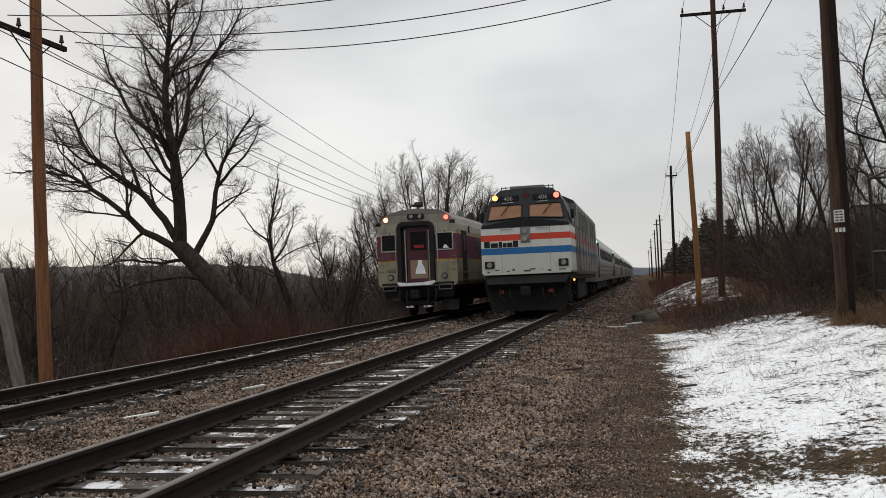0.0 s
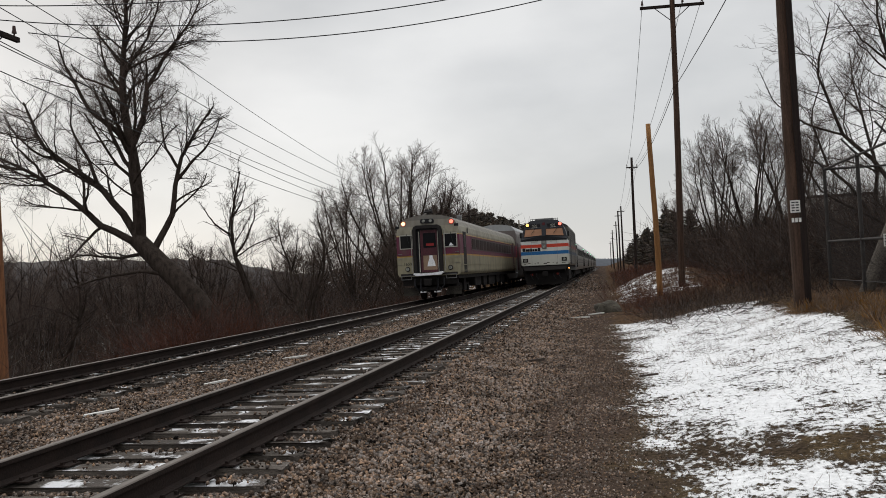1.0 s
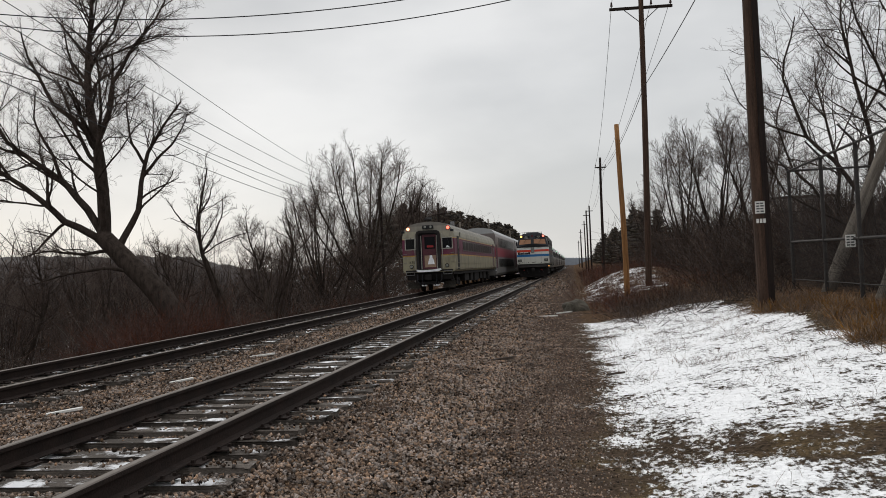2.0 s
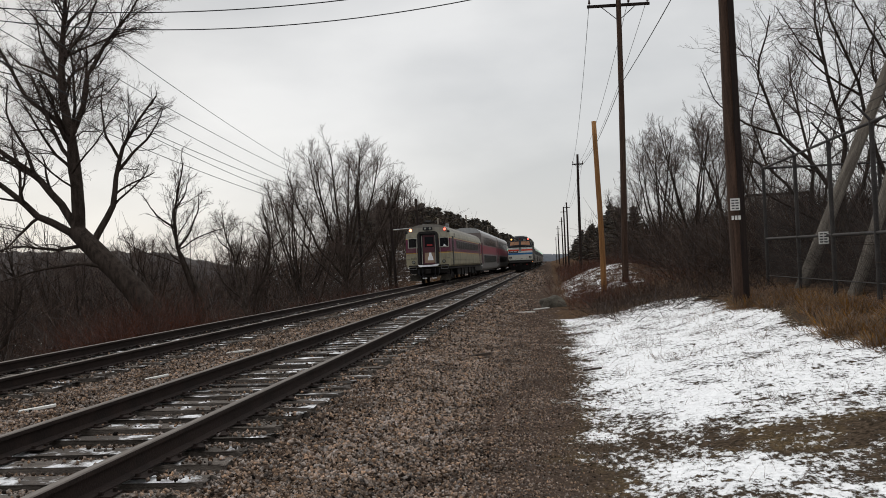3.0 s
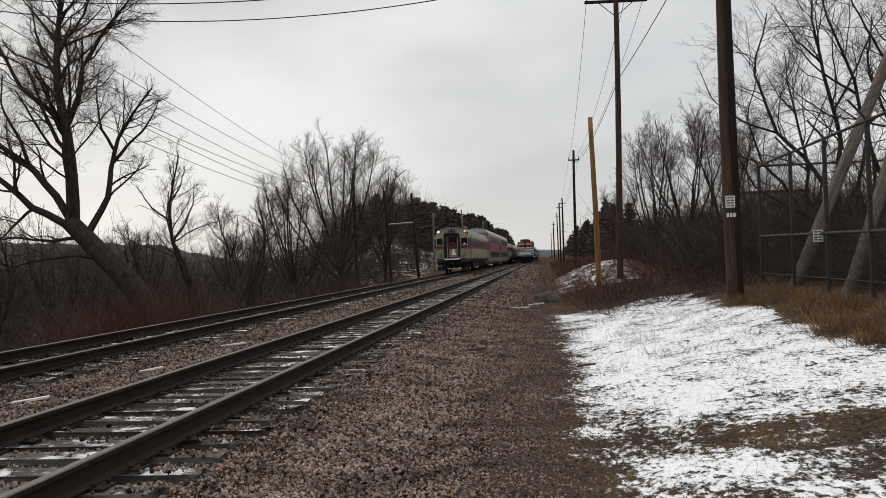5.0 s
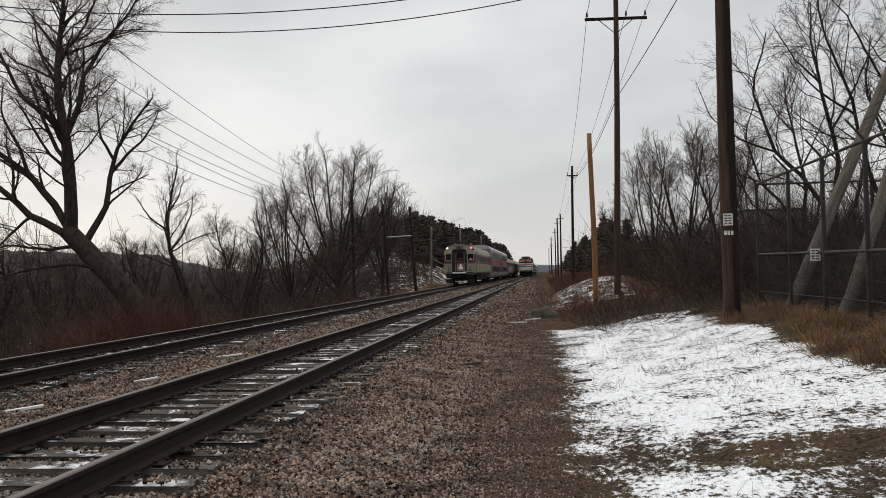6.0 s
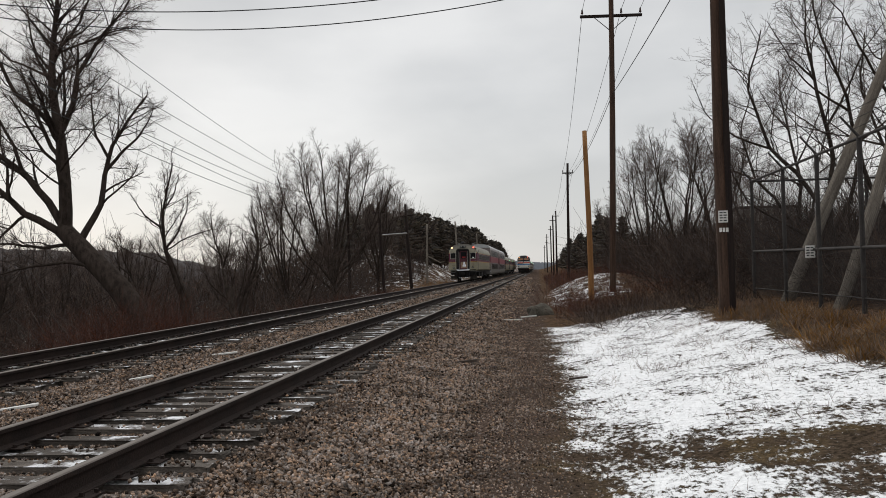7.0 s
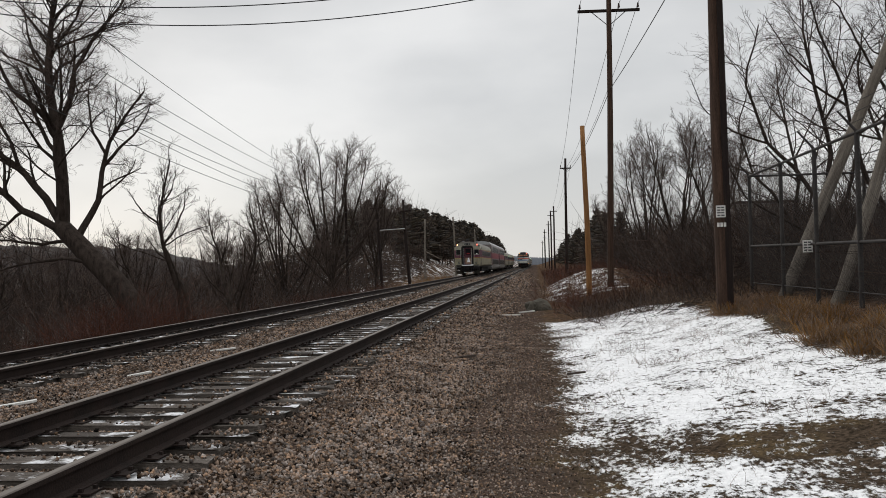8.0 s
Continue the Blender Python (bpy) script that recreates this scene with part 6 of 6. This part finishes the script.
def scrap(x, y, l, w, h, heading, material, label, name="scrap_wood"):
    bm = bmesh.new()
    box(bm, -l / 2, l / 2, -w / 2, w / 2, 0, h, 0.006)
    for v in bm.verts:
        v.co.z += 0.02 * math.sin(v.co.x * 7)
    mesh = bpy.data.meshes.new(name)
    bm.to_mesh(mesh)
    bm.free()
    return tagged(link_mesh(name, mesh, material, m=pose(x, y, float(ground_z(x, y)) + 0.015, 0, 0, heading)), label, "scrap wood", "scraps on the ballast")


scrap(-1.36, 15.4, 0.42, 0.07, 0.045, 8, PLANK_WOOD, "dark broken board lying on the gravel")
scrap(0.55, 13.0, 0.28, 0.035, 0.03, -6, PLANK_WOOD, "charred stick on the snow's edge")
scrap(-6.35, 9.8, 0.42, 0.09, 0.03, 30, SIGN_WHITE, "pale splintered board between the tracks")
scrap(-6.2, 12.7, 0.36, 0.08, 0.03, 40, SIGN_WHITE, "pale splintered board between the tracks")
scrap(-6.3, 16.5, 0.5, 0.09, 0.03, 20, SIGN_WHITE, "pale splintered board between the tracks")
scrap(-0.95, 28.5, 0.75, 0.08, 0.04, -20, SIGN_WHITE, "pale stick on the gravel")
scrap(-0.4, 30.5, 0.6, 0.08, 0.04, 25, SIGN_WHITE, "pale stick on the gravel")


def far_building(x, y, w, d, top, label):
    z = float(ground_z(x, y)) - 1
    h = top - z
    b = thing("building", pose(x, y, z), label, "building", "brick buildings")
    # wall colour is lifted to stand for haze over the distant brick
    wall = surface("hazed_brick", (0.36, 0.33, 0.315), (0.28, 0.255, 0.24), 0.9, 0, 0.4, 6, 0.1)
    bm = bmesh.new()
    box(bm, 0, w, 0, d, 0, h)
    part("wall", bm, wall, b)
    bm = bmesh.new()
    box(bm, -0.2, w + 0.2, -0.2, d + 0.2, h, h + 0.35)
    part("roof", bm, STEEL_DARK, b)
    for row in range(max(1, int(h / 3.4))):
        for k in range(int(w / 3)):
            bm = bmesh.new()
            box(bm, 0.9 + 3 * k, 2.3 + 3 * k, -0.03, 0.04, 1.6 + 3.4 * row, 3.2 + 3.4 * row)
            part("window", bm, GLASS_DARK, b)
    return b


far_building(27.0, 118.0, 8.0, 12, 8.6, "drab flat-roofed brick building behind bare trees")
far_building(40.5, 124.0, 26.0, 14, 5.6, "long drab brick building behind bare trees")


# ---- ballast ----
BALLAST = surface("mixed_ballast_stone", (0.238, 0.174, 0.134), (0.048, 0.036, 0.028), 0.9, 0, 2.0, 60, 0.3, per="island", spread=0.95, coords="World", depth=0.004, gloss=0.0)


def ballast(name, label, n, x0, x1, y0, y1, size, seed, fine, ramp=0.0, thin=(-1.25, 1.7)):
    rng = np.random.default_rng(seed)
    bm = bmesh.new()
    if fine:
        bmesh.ops.create_icosphere(bm, subdivisions=1, radius=1.0)
    else:
        top, low = bm.verts.new((0, 0, 1)), bm.verts.new((0, 0, -1))
        belt = [bm.verts.new((math.cos(a * math.pi / 2), math.sin(a * math.pi / 2), 0)) for a in range(4)]
        for a in range(4):
            bm.faces.new((belt[a], belt[(a + 1) % 4], top))
            bm.faces.new((belt[(a + 1) % 4], belt[a], low))
        bm.verts.index_update()
    tv = np.array([v.co for v in bm.verts])
    tf = np.array([[v.index for v in f.verts] for f in bm.faces])
    bm.free()
    px = rng.uniform(x0, x1, n)
    py = y0 + (y1 - y0) * rng.random(n) ** (1.0 + ramp)
    inside, lift = np.zeros(n, bool), np.zeros(n, bool)
    for c in (TRACK_NEAR, TRACK_FAR):
        for s in (-0.7525, 0.7525):
            inside |= np.abs(px - c - s) < 0.10
        on_tie = (np.abs(px - c) < 1.28) & (np.abs(((py - 4.0) / 0.52) - np.round((py - 4.0) / 0.52)) < 0.24)
        cover = np.where(np.abs(px - c) > 0.95, 0.42, 0.07)
        inside |= on_tie & (rng.random(n) > cover)
        lift |= on_tie
    edge = np.clip((px - thin[0]) / thin[1], 0, 1) ** 0.7
    keep = ~inside & (rng.random(n) > edge)
    px, py, lift = px[keep], py[keep], lift[keep]
    n = len(px)
    s = size * rng.uniform(0.5, 1.3, n) * np.clip(0.5 - 0.45 * (px + 0.2), 0.5, 1.0)
    turn = rng.normal(size=(n, 4))
    turn /= np.linalg.norm(turn, axis=1, keepdims=True)
    a, b, c, d = turn.T
    rot = np.stack([1 - 2 * (c * c + d * d), 2 * (b * c - a * d), 2 * (b * d + a * c), 2 * (b * c + a * d), 1 - 2 * (b * b + d * d), 2 * (c * d - a * b),
                    2 * (b * d - a * c), 2 * (c * d + a * b), 1 - 2 * (b * b + c * c)], 1).reshape(n, 3, 3)
    shape = tv[None] * rng.uniform(0.75, 1.5, (n, len(tv), 1)) * rng.uniform(0.6, 1.3, (n, 1, 3))
    v = np.einsum("nij,nkj->nki", rot, shape) * (s * 0.5)[:, None, None]
    v += np.column_stack([px, py, np.where(lift, -0.198, ground_z(px, py)) + s * 0.18])[:, None, :]
    f = (tf[None] + (np.arange(n) * len(tv))[:, None, None]).reshape(-1, 3)
    return tagged(link_mesh(name, raw_mesh(name, v.reshape(-1, 3), f), BALLAST), label, "ballast", kind="stuff")


ballast("ballast", "loose brown and grey ballast stones", 98000, -11.0, 0.9, 4.6, 14, 0.035, 1, False, 0.55)
ballast("ballast", "loose brown and grey ballast stones", 42000, -10.8, 0.8, 14, 28, 0.045, 2, False, 0.35)
ballast("ballast", "loose brown and grey ballast stones", 14000, -10.6, 0.6, 28, 60, 0.072, 3, False, 0.4)
ballast("ballast", "fine gravel of the worn path", 36000, -2.2, 0.8, 4.6, 22, 0.036, 4, False, 0.6, (0.05, 0.6))
ballast("ballast", "loose brown and grey ballast stones", 9000, -10.9, 0.6, -7, 4.6, 0.06, 6, False)
ballast("ballast", "loose brown and grey ballast stones", 8000, -10.4, 0.6, 60, 150, 0.13, 7, False, 0.5)


def motions():
    """Both trains draw away down the line, each at its own steady pace."""
    times = [0.5 * k for k in range(17)]
    for train, x, start, speed in ((express, TRACK_NEAR, EXPRESS_START, EXPRESS_SPEED), (commuter, TRACK_FAR, LOCAL_START, LOCAL_SPEED)):
        for car, offset in train:
            walk(car, [(t, pose(x, start + offset + speed * t, 0)) for t in times])


motions()
